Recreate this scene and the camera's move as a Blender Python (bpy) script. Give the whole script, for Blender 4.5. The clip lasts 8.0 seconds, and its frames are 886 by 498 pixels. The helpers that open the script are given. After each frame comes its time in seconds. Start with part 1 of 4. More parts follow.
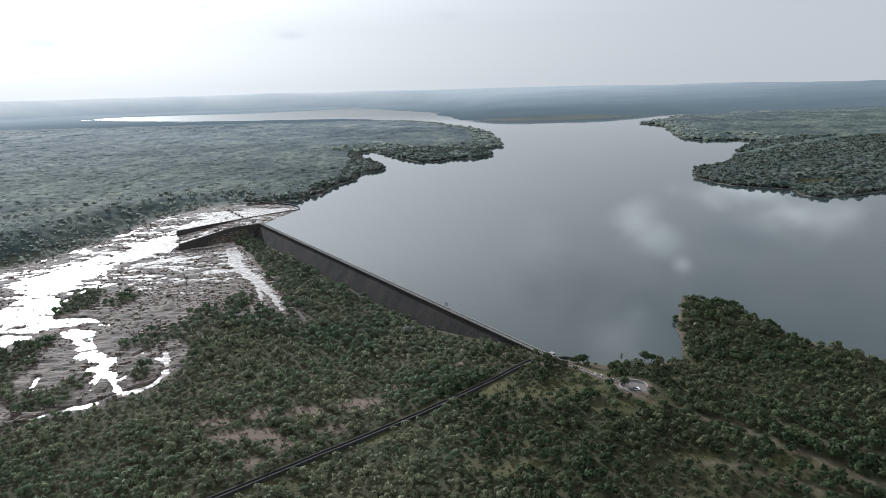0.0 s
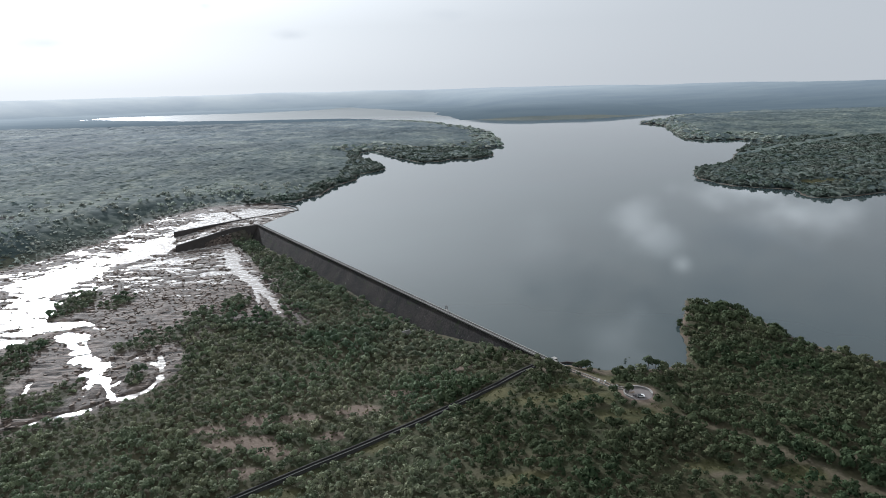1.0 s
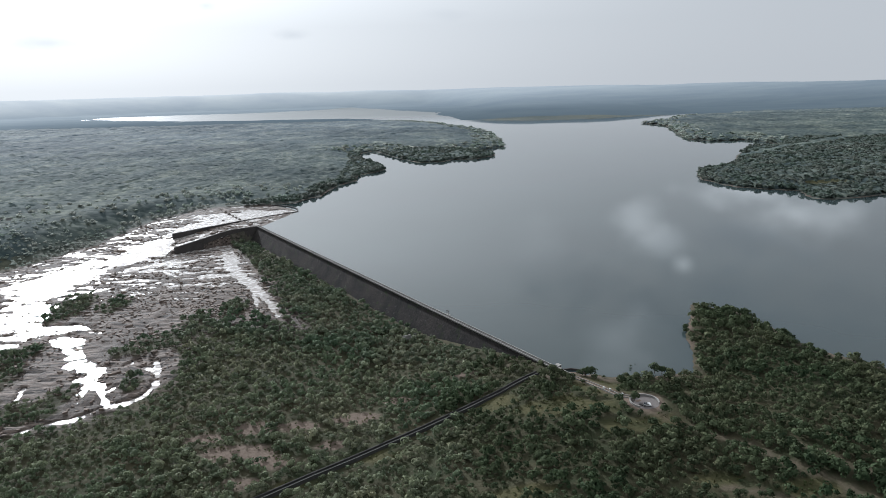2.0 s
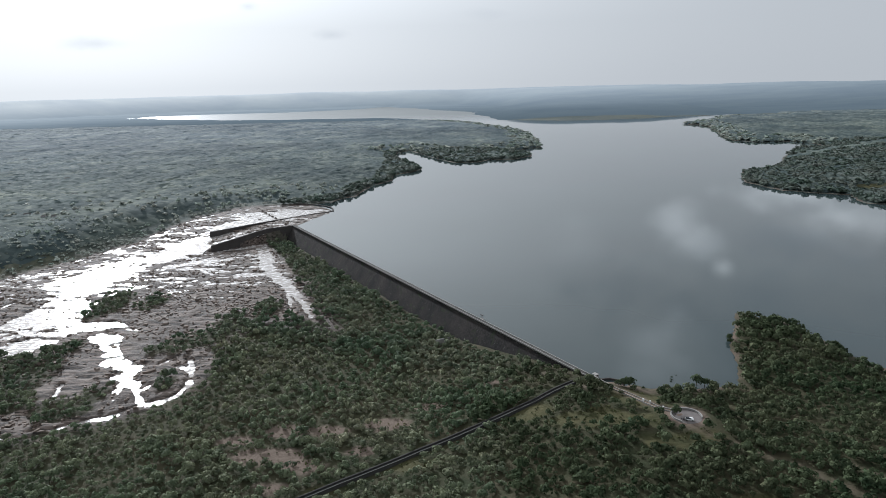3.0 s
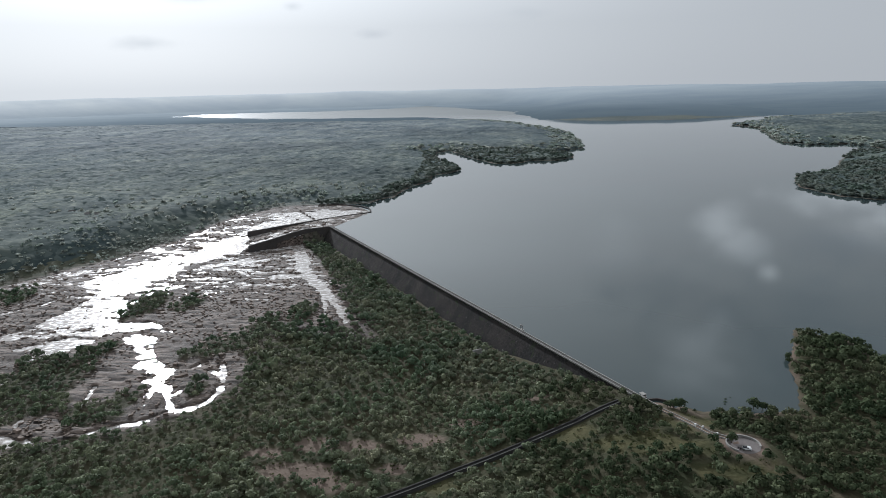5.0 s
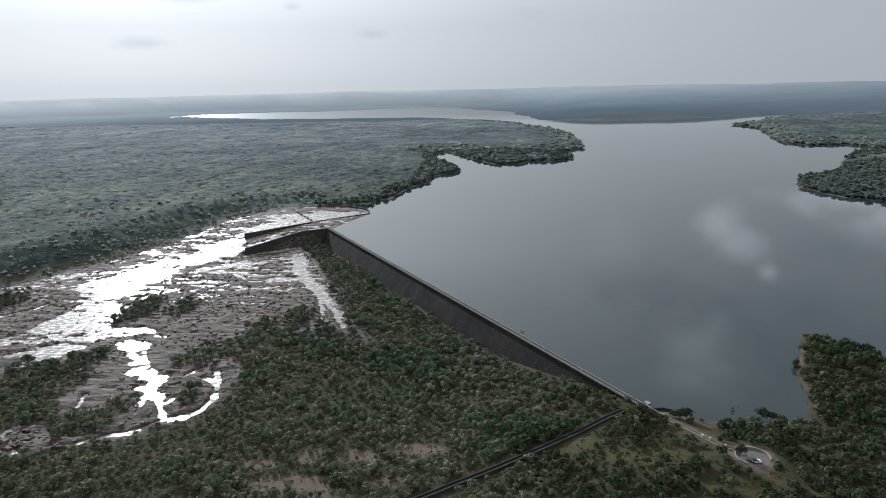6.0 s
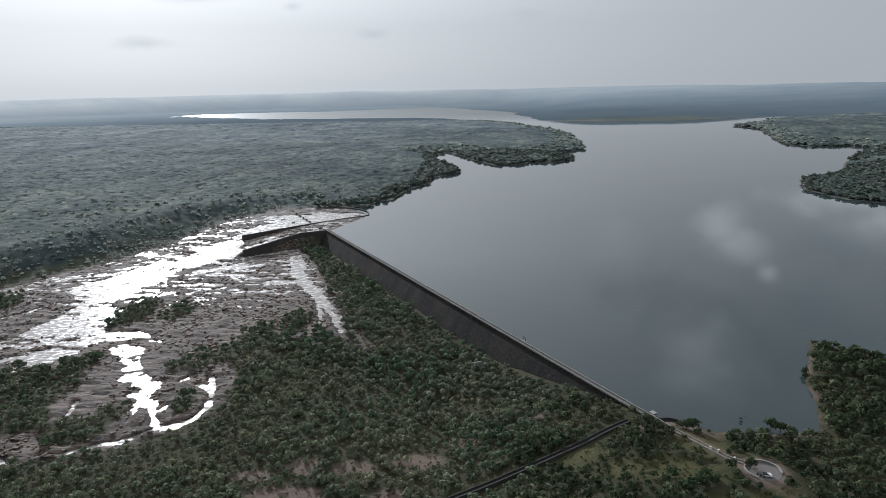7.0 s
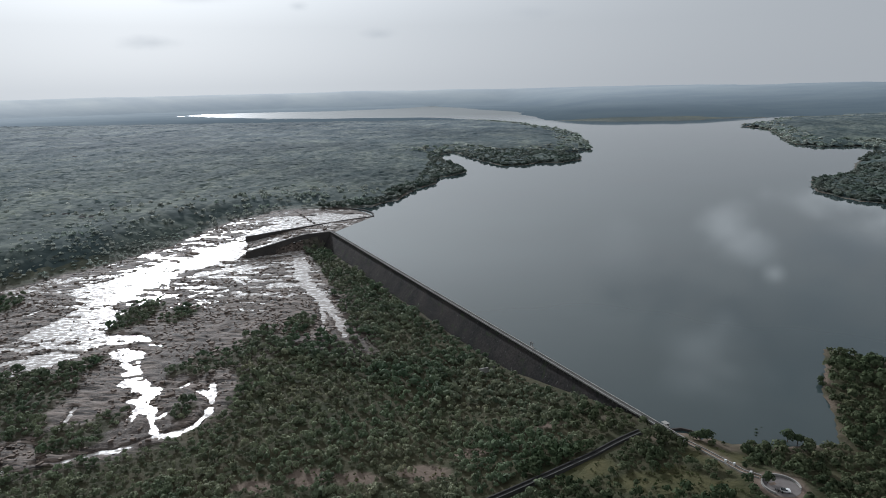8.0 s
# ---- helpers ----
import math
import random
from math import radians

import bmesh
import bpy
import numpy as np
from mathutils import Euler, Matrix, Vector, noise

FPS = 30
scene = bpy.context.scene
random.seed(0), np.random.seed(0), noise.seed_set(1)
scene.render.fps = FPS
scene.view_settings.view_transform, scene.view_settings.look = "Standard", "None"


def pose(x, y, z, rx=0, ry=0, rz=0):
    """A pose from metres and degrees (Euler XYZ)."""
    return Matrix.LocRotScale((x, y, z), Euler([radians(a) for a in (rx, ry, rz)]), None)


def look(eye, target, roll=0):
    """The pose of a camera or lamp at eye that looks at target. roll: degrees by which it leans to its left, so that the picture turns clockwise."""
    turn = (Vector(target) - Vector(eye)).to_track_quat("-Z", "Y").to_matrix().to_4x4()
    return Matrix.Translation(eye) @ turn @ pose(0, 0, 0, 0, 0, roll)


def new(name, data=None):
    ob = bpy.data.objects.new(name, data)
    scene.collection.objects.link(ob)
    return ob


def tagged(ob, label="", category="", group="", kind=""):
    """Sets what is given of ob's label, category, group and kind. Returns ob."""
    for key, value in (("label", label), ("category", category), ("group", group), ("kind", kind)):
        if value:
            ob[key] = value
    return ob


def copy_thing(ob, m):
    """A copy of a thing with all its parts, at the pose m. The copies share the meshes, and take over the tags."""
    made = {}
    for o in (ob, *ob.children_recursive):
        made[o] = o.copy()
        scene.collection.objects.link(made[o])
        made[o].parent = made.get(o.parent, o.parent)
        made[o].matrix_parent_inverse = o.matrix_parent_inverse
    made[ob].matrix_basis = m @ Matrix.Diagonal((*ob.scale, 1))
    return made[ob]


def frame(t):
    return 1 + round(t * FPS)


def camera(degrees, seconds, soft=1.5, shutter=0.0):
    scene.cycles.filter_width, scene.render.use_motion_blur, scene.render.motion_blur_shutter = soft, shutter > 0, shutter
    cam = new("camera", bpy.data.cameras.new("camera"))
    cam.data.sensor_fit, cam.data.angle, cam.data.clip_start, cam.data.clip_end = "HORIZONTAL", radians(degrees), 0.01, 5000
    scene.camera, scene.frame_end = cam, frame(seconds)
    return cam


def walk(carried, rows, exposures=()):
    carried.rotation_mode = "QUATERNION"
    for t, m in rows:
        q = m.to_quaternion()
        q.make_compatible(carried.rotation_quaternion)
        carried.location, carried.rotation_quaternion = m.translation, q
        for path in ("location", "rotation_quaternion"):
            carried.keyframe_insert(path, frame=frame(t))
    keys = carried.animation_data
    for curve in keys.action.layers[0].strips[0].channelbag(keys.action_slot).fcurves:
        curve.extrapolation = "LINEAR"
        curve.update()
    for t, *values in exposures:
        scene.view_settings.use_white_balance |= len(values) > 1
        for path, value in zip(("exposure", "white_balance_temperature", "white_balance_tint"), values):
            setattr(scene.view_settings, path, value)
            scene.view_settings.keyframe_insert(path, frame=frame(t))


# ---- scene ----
# ---- camera ----
cam = camera(68.3, 8.0, 0.9)
PATH = [
    (0, (-14.064, -17.821, 152.502), (-13.996, -15.884, 152.008), -1.4),
    (0.5, (-14.106, -14.125, 152.529), (-14.037, -12.189, 152.035), -1.4),
    (1, (-14.011, -10.292, 152.593), (-13.942, -8.356, 152.098), -1.4),
    (1.2, (-13.953, -8.706, 152.641), (-13.884, -6.77, 152.146), -1.4),
    (2.05, (-13.709, -1.965, 152.845), (-13.644, -0.029, 152.35), -1.4),
    (2.3, (-13.637, 0.018, 152.905), (-13.604, 1.956, 152.41), -1.4),
    (2.5, (-13.58, 1.612, 152.939), (-13.579, 3.55, 152.444), -1.4),
    (3, (-13.505, 5.603, 153.13), (-13.546, 7.54, 152.636), -1.4),
    (3.5, (-13.642, 9.669, 153.328), (-13.695, 11.606, 152.834), -1.4),
    (4, (-13.944, 13.757, 153.504), (-14.015, 15.693, 153.01), -1.4),
    (4.2, (-14.048, 15.433, 153.554), (-14.175, 17.366, 153.06), -1.33),
    (4.35, (-14.127, 16.69, 153.591), (-14.282, 18.622, 153.097), -1.3),
    (4.5, (-14.205, 17.947, 153.628), (-14.362, 19.879, 153.134), -1.3),
    (6, (-15.128, 31.153, 153.828), (-15.283, 33.085, 153.334), -1.3),
    (6.5, (-15.43, 35.59, 153.834), (-15.585, 37.522, 153.34), -1.2),
    (7, (-15.802, 40.05, 153.845), (-15.957, 41.981, 153.352), -1.2),
    (7.5, (-16.216, 44.499, 153.882), (-16.369, 46.431, 153.388), -1.2),
    (8, (-16.739, 48.916, 153.931), (-16.91, 50.847, 153.437), -1.2),
]
EXPOSURES = [(0, 0.2, 5760, 8), (4.0, -0.03, 5760, 8), (8, -0.26, 5760, 8)]
walk(cam, [(t, look(eye, target, roll)) for t, eye, target, roll in PATH], EXPOSURES)

# ---- world, sun, exposure ----
SUN_AZ, SUN_EL = radians(-30), radians(21)
sun_dir = Vector((math.sin(SUN_AZ) * math.cos(SUN_EL), math.cos(SUN_AZ) * math.cos(SUN_EL), math.sin(SUN_EL)))
scene.view_settings.exposure = 0.0


BRIGHT, DULL = (13.5, 13.4, 13.0), (4.3, 4.5, 4.75)
# direction, width and height in degrees, colour, strength
CLOUDS = [(28.0, 20.0, 13, 5.5, DULL, 0.85), (19.0, 11.8, 2.0, 1.9, BRIGHT, 0.55), (20.6, 13.2, 2.4, 1.6, BRIGHT, 0.55), (22.9, 15.3, 0.9, 0.8, BRIGHT, 0.9), (27.0, 8.8, 4.4, 1.5, BRIGHT, 0.6), (31.0, 10.6, 3.8, 2.0, BRIGHT, 0.65),
          (18.2, 22.8, 3.6, 3.6, BRIGHT, 0.85), (10.5, 14.0, 2.6, 2.4, BRIGHT, 0.16), (27.5, 12.6, 4.5, 1.2, DULL, 0.55), (14.0, 17.5, 6, 2.4, DULL, 0.3),
          (-10.0, 4.0, 1.5, 0.5, DULL, 0.3), (-27.7, 3.4, 2.6, 0.5, DULL, 0.3), (-16.5, 6.2, 0.8, 0.4, DULL, 0.3), (-24.0, 6.8, 3.0, 0.5, DULL, 0.25), (2.6, 5.4, 2.4, 0.5, DULL, 0.12)]


def build_world():
    w = bpy.data.worlds.new("hazy_sky")
    scene.world = w
    w.use_nodes = True
    nt = w.node_tree
    nt.nodes.clear()
    out = nt.nodes.new("ShaderNodeOutputWorld")
    bg = nt.nodes.new("ShaderNodeBackground")
    sky = nt.nodes.new("ShaderNodeTexSky")
    sky.sky_type = "NISHITA"
    sky.sun_disc = False
    sky.sun_elevation, sky.sun_rotation = SUN_EL, SUN_AZ
    sky.air_density, sky.dust_density, sky.ozone_density = 1.0, 3.0, 1.5
    coord = nt.nodes.new("ShaderNodeTexCoord")
    # a pale overcast over the clear sky
    grey = nt.nodes.new("ShaderNodeMix")
    grey.data_type = "RGBA"
    grey.inputs[0].default_value = 0.94
    grey.inputs[7].default_value = (5.15, 5.1, 5.0, 1)
    pale = nt.nodes.new("ShaderNodeHueSaturation")
    pale.inputs["Saturation"].default_value = 0.35
    nt.links.new(sky.outputs[0], pale.inputs["Color"])
    nt.links.new(pale.outputs[0], grey.inputs[6])
    tex = nt.nodes.new("ShaderNodeMapping")
    tex.inputs["Scale"].default_value = (1.0, 1.0, 1.7)
    veil = nt.nodes.new("ShaderNodeTexNoise")
    veil.inputs["Scale"].default_value, veil.inputs["Detail"].default_value = 15.0, 6
    nt.links.new(coord.outputs["Generated"], tex.inputs[0])
    nt.links.new(tex.outputs[0], veil.inputs[0])
    # the bright haze round the hidden sun
    near = nt.nodes.new("ShaderNodeVectorMath")
    near.operation = "DOT_PRODUCT"
    near.inputs[1].default_value = sun_dir
    nt.links.new(coord.outputs["Generated"], near.inputs[0])
    halo = nt.nodes.new("ShaderNodeMath")
    halo.operation, halo.use_clamp = "MAXIMUM", True
    halo.inputs[1].default_value = 0.0
    nt.links.new(near.outputs["Value"], halo.inputs[0])
    peak = nt.nodes.new("ShaderNodeMath")
    peak.operation, peak.inputs[1].default_value = "POWER", 5.0
    nt.links.new(halo.outputs[0], peak.inputs[0])
    glow = nt.nodes.new("ShaderNodeMix")
    glow.data_type, glow.blend_type = "RGBA", "ADD"
    glow.inputs[7].default_value = (12.0, 11.6, 10.9, 1)
    rise = nt.nodes.new("ShaderNodeSeparateXYZ")
    nt.links.new(coord.outputs["Generated"], rise.inputs[0])
    thin = nt.nodes.new("ShaderNodeMapRange")
    for key, value in (("From Min", 0.08), ("From Max", 0.26), ("To Min", 0.30), ("To Max", 1.0)):
        thin.inputs[key].default_value = value
    nt.links.new(rise.outputs["Z"], thin.inputs["Value"])
    share = nt.nodes.new("ShaderNodeMath")
    share.operation = "MULTIPLY"
    nt.links.new(peak.outputs[0], share.inputs[0])
    nt.links.new(thin.outputs[0], share.inputs[1])
    nt.links.new(share.outputs[0], glow.inputs[0])
    nt.links.new(grey.outputs[2], glow.inputs[6])
    colour = glow.outputs[2]
    for az, el, wide, tall, tint, most in CLOUDS:
        d = Vector((math.sin(radians(az)) * math.cos(radians(el)), math.cos(radians(az)) * math.cos(radians(el)), math.sin(radians(el))))
        off = nt.nodes.new("ShaderNodeVectorMath")
        off.operation = "SUBTRACT"
        off.inputs[1].default_value = d
        nt.links.new(coord.outputs["Generated"], off.inputs[0])
        size = nt.nodes.new("ShaderNodeVectorMath")
        size.operation = "MULTIPLY"
        size.inputs[1].default_value = (1 / radians(wide), 1 / radians(wide), 1 / radians(tall))
        nt.links.new(off.outputs[0], size.inputs[0])
        far = nt.nodes.new("ShaderNodeVectorMath")
        far.operation = "LENGTH"
        nt.links.new(size.outputs[0], far.inputs[0])
        ragged = nt.nodes.new("ShaderNodeMath")
        ragged.operation = "MULTIPLY_ADD"
        ragged.inputs[1].default_value = 2.2
        nt.links.new(veil.outputs[0], ragged.inputs[0])
        nt.links.new(far.outputs["Value"], ragged.inputs[2])
        body = nt.nodes.new("ShaderNodeMapRange")
        body.interpolation_type = "SMOOTHSTEP"
        for key, value in (("From Min", 2.5), ("From Max", 0.9), ("To Min", 0.0), ("To Max", most)):
            body.inputs[key].default_value = value
        nt.links.new(ragged.outputs[0], body.inputs["Value"])
        mix = nt.nodes.new("ShaderNodeMix")
        mix.data_type = "RGBA"
        nt.links.new(body.outputs[0], mix.inputs[0])
        nt.links.new(colour, mix.inputs[6])
        mix.inputs[7].default_value = (*tint, 1)
        colour = mix.outputs[2]
    nt.links.new(colour, bg.inputs[0])
    bg.inputs[1].default_value = 0.1
    nt.links.new(bg.outputs[0], out.inputs[0])


build_world()
sun = new("sun", bpy.data.lights.new("sun", "SUN"))
sun.data.energy, sun.data.angle, sun.data.color = 3.7, radians(1.5), (1.0, 0.95, 0.90)
sun.matrix_world = look((0, 0, 900), Vector((0, 0, 900)) - sun_dir)


# ---- materials ----
def nodes_of(name):
    m = bpy.data.materials.new(name)
    m.use_nodes = True
    nt = m.node_tree
    return m, nt, nt.nodes["Principled BSDF"], nt.nodes["Material Output"]


def noise_node(nt, scale, detail=4.0, stretch=(1, 1, 1), rough=0.6):
    co = nt.nodes.new("ShaderNodeTexCoord")
    mp = nt.nodes.new("ShaderNodeMapping")
    mp.inputs["Scale"].default_value = stretch
    n = nt.nodes.new("ShaderNodeTexNoise")
    n.inputs["Scale"].default_value, n.inputs["Detail"].default_value, n.inputs["Roughness"].default_value = scale, detail, rough
    nt.links.new(co.outputs["Object"], mp.inputs[0])
    nt.links.new(mp.outputs[0], n.inputs[0])
    return n.outputs[0]


def ramp_node(nt, fac, stops):
    r = nt.nodes.new("ShaderNodeValToRGB")
    el = r.color_ramp.elements
    while len(el) < len(stops):
        el.new(0.5)
    for e, (p, c) in zip(el, stops):
        e.position, e.color = p, (*c, 1) if len(c) == 3 else c
    nt.links.new(fac, r.inputs[0])
    return r.outputs[0]


def mix_node(nt, fac, a, b, blend="MIX"):
    m = nt.nodes.new("ShaderNodeMix")
    m.data_type, m.blend_type = "RGBA", blend
    for value, slot in ((fac, 0), (a, 6), (b, 7)):
        if isinstance(value, (int, float)):
            m.inputs[slot].default_value = value
        elif isinstance(value, tuple):
            m.inputs[slot].default_value = (*value, 1)
        else:
            nt.links.new(value, m.inputs[slot])
    return m.outputs[2]


def bump_node(nt, height, strength, dist, bsdf):
    b = nt.nodes.new("ShaderNodeBump")
    b.inputs["Strength"].default_value, b.inputs["Distance"].default_value = strength, dist
    nt.links.new(height, b.inputs["Height"])
    nt.links.new(b.outputs[0], bsdf.inputs["Normal"])


def surface(name, dark, light, big, fine, rough=0.85, bump=0.4, dist=0.05, stretch=(1, 1, 1)):
    """A weathered surface: two colours broken up at a large and a fine scale, with fine relief."""
    m, nt, p, _ = nodes_of(name)
    a = noise_node(nt, big, 3, stretch)
    b = noise_node(nt, fine, 5, stretch)
    mid = tuple((x + y) / 2 for x, y in zip(dark, light))
    c1 = ramp_node(nt, a, [(0.3, dark), (0.7, light)])
    c2 = ramp_node(nt, b, [(0.25, dark), (0.5, mid), (0.8, light)])
    nt.links.new(mix_node(nt, 0.5, c1, c2), p.inputs["Base Color"])
    p.inputs["Roughness"].default_value = rough
    p.inputs["Specular IOR Level"].default_value = 0.2
    bump_node(nt, b, bump, dist, p)
    return m


def ground_material():
    m, nt, p, _ = nodes_of("ground")

    def mask(name):
        a = nt.nodes.new("ShaderNodeAttribute")
        a.attribute_name = name
        return a.outputs["Fac"]

    big, mid, fine = noise_node(nt, 0.012, 4), noise_node(nt, 0.09, 5), noise_node(nt, 0.7, 5)
    floor = mix_node(nt, 0.5, ramp_node(nt, big, [(0.35, (0.034, 0.043, 0.021)), (0.65, (0.070, 0.066, 0.036))]),
                     ramp_node(nt, mid, [(0.35, (0.027, 0.038, 0.018)), (0.6, (0.078, 0.066, 0.042))]))
    canopy = noise_node(nt, 0.16, 4)
    # tree-top tone for far ground, with haze greyed into the colour
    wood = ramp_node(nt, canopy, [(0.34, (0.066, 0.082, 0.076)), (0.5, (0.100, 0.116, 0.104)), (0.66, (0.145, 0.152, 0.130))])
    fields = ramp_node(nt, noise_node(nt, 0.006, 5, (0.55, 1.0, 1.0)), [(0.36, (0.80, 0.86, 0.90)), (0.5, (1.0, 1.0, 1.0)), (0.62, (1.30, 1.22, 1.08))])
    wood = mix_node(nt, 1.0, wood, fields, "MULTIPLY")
    c = mix_node(nt, mask("hazy_far_wood"), floor, wood)
    grass = mix_node(nt, fine, ramp_node(nt, mid, [(0.35, (0.044, 0.048, 0.021)), (0.65, (0.120, 0.106, 0.052))]), (0.058, 0.058, 0.027))
    c = mix_node(nt, mask("grass"), c, grass)
    dirt = mix_node(nt, fine, (0.115, 0.086, 0.068), (0.23, 0.178, 0.145))
    c = mix_node(nt, mask("dirt"), c, dirt)
    ledge = noise_node(nt, 0.5, 6, (0.16, 1.0, 1.0), 0.65)
    rock = ramp_node(nt, ledge, [(0.42, (0.020, 0.016, 0.014)), (0.49, (0.105, 0.083, 0.070)), (0.66, (0.25, 0.20, 0.170))])
    gravel = ramp_node(nt, fine, [(0.38, (0.040, 0.033, 0.029)), (0.62, (0.130, 0.106, 0.092))])
    rock = mix_node(nt, ramp_node(nt, noise_node(nt, 0.02, 3), [(0.50, (0, 0, 0)), (0.62, (1, 1, 1))]), rock, gravel)
    c = mix_node(nt, mask("rock"), c, rock)
    nt.links.new(c, p.inputs["Base Color"])
    # the rock of the bed is wet
    nt.links.new(ramp_node(nt, mask("rock"), [(0.3, (0.9, 0.9, 0.9)), (0.9, (0.75, 0.75, 0.75))]), p.inputs["Roughness"])
    p.inputs["Specular IOR Level"].default_value = 0.12
    bump_node(nt, mix_node(nt, mask("rock"), mix_node(nt, 0.5, fine, mid), mix_node(nt, 0.3, ledge, fine)), 0.9, 0.9, p)
    return m


def water_material(name, body, rough, wave_scale, wave, dist, foam=False):
    m, nt, p, _ = nodes_of(name)
    nt.links.new(ramp_node(nt, noise_node(nt, 0.006, 3), [(0.35, tuple(c * 0.85 for c in body)), (0.65, body)]), p.inputs["Base Color"])
    if foam:
        streak = ramp_node(nt, noise_node(nt, 0.35, 5, (0.6, 1.0, 1.0)), [(0.46, (0, 0, 0)), (0.66, (1, 1, 1))])
        nt.links.new(mix_node(nt, streak, body, (0.62, 0.60, 0.58)), p.inputs["Base Color"])
        nt.links.new(ramp_node(nt, streak, [(0.0, (rough, rough, rough)), (1.0, (0.5, 0.5, 0.5))]), p.inputs["Roughness"])
    if not foam:
        # calm near the dam, ruffled by wind in the far arms
        co = nt.nodes.new("ShaderNodeTexCoord")
        sep = nt.nodes.new("ShaderNodeSeparateXYZ")
        nt.links.new(co.outputs["Object"], sep.inputs[0])
        ruffle = nt.nodes.new("ShaderNodeMapRange")
        ruffle.interpolation_type = "SMOOTHSTEP"
        for key, value in (("From Min", 2400), ("From Max", 3400), ("To Min", rough), ("To Max", 0.34)):
            ruffle.inputs[key].default_value = value
        nt.links.new(sep.outputs["Y"], ruffle.inputs["Value"])
        nt.links.new(ruffle.outputs[0], p.inputs["Roughness"])
    p.inputs["IOR"].default_value = 1.33
    bump_node(nt, noise_node(nt, wave_scale, 4), wave, dist, p)
    return m


def foliage_material(name, dark, light, tip, sheen=0.0):
    m, nt, p, out = nodes_of(name)
    geo = nt.nodes.new("ShaderNodeNewGeometry")
    leaf = ramp_node(nt, geo.outputs["Random Per Island"], [(0.0, dark), (0.55, light), (1.0, tip)])
    tree = ramp_node(nt, noise_node(nt, 0.11, 2), [(0.35, dark), (0.65, tip)])
    stand = ramp_node(nt, noise_node(nt, 0.018, 3), [(0.35, (0.66, 0.85, 0.68)), (0.65, (1.2, 1.13, 1.02))])
    c = mix_node(nt, 1.0, mix_node(nt, 0.6, leaf, tree), stand, "MULTIPLY")
    nt.links.new(c, p.inputs["Base Color"])
    p.inputs["Roughness"].default_value = 0.8
    p.inputs["Specular IOR Level"].default_value = 0.08
    p.inputs["Sheen Weight"].default_value = sheen
    p.inputs["Sheen Roughness"].default_value = 0.6
    tr = nt.nodes.new("ShaderNodeBsdfTranslucent")
    nt.links.new(c, tr.inputs[0])
    add = nt.nodes.new("ShaderNodeMixShader")
    add.inputs[0].default_value = 0.28
    nt.links.new(p.outputs[0], add.inputs[1])
    nt.links.new(tr.outputs[0], add.inputs[2])
    nt.links.new(add.outputs[0], out.inputs["Surface"])
    return m


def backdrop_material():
    """The far plain: haze painted into colour and glow, pale with distance and sunward."""
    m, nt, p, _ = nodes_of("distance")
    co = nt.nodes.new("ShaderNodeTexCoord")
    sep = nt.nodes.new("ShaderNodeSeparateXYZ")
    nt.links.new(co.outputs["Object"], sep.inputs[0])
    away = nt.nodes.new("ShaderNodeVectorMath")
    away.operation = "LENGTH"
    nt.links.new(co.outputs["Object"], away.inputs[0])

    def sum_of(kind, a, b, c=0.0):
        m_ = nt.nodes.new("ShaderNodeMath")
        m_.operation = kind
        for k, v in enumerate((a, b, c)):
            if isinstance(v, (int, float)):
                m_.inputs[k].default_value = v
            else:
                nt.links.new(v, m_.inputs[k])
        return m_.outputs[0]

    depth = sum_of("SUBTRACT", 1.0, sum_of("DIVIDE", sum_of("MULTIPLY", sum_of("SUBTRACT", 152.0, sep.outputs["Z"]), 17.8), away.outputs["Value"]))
    # the sunward side is painted paler, like haze brightening towards the sun
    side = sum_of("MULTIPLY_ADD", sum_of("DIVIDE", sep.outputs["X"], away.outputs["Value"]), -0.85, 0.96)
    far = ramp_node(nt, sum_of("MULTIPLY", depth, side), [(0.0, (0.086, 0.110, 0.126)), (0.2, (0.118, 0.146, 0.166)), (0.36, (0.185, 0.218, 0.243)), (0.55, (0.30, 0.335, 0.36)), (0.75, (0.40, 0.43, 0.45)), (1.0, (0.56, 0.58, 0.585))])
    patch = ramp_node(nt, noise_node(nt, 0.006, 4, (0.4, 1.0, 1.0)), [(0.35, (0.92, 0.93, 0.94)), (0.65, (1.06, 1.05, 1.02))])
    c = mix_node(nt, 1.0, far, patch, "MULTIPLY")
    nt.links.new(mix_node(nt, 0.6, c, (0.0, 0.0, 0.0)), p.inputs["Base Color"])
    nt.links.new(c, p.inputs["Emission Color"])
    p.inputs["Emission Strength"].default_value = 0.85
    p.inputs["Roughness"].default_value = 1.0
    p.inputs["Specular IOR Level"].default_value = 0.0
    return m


M_GROUND = ground_material()
M_LAKE = water_material("lake_water", (0.046, 0.064, 0.066), 0.035, 0.35, 0.02, 0.05)
M_RIVER = water_material("river_water", (0.26, 0.225, 0.20), 0.10, 0.9, 0.2, 0.2, True)
M_LEAF = foliage_material("scrub_leaves", (0.032, 0.047, 0.028), (0.074, 0.094, 0.058), (0.142, 0.156, 0.100))
# far and shore leaves: paler, bluer copies that imitate haze over distance
M_LEAF_HAZE = foliage_material("hazy_far_leaves", (0.20, 0.235, 0.222), (0.275, 0.305, 0.285), (0.35, 0.37, 0.34), 0.3)
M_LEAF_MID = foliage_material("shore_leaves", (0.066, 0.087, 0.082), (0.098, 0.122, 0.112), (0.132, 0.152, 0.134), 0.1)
M_SHRUB = foliage_material("shrub_leaves", (0.060, 0.070, 0.034), (0.105, 0.115, 0.058), (0.17, 0.16, 0.09))


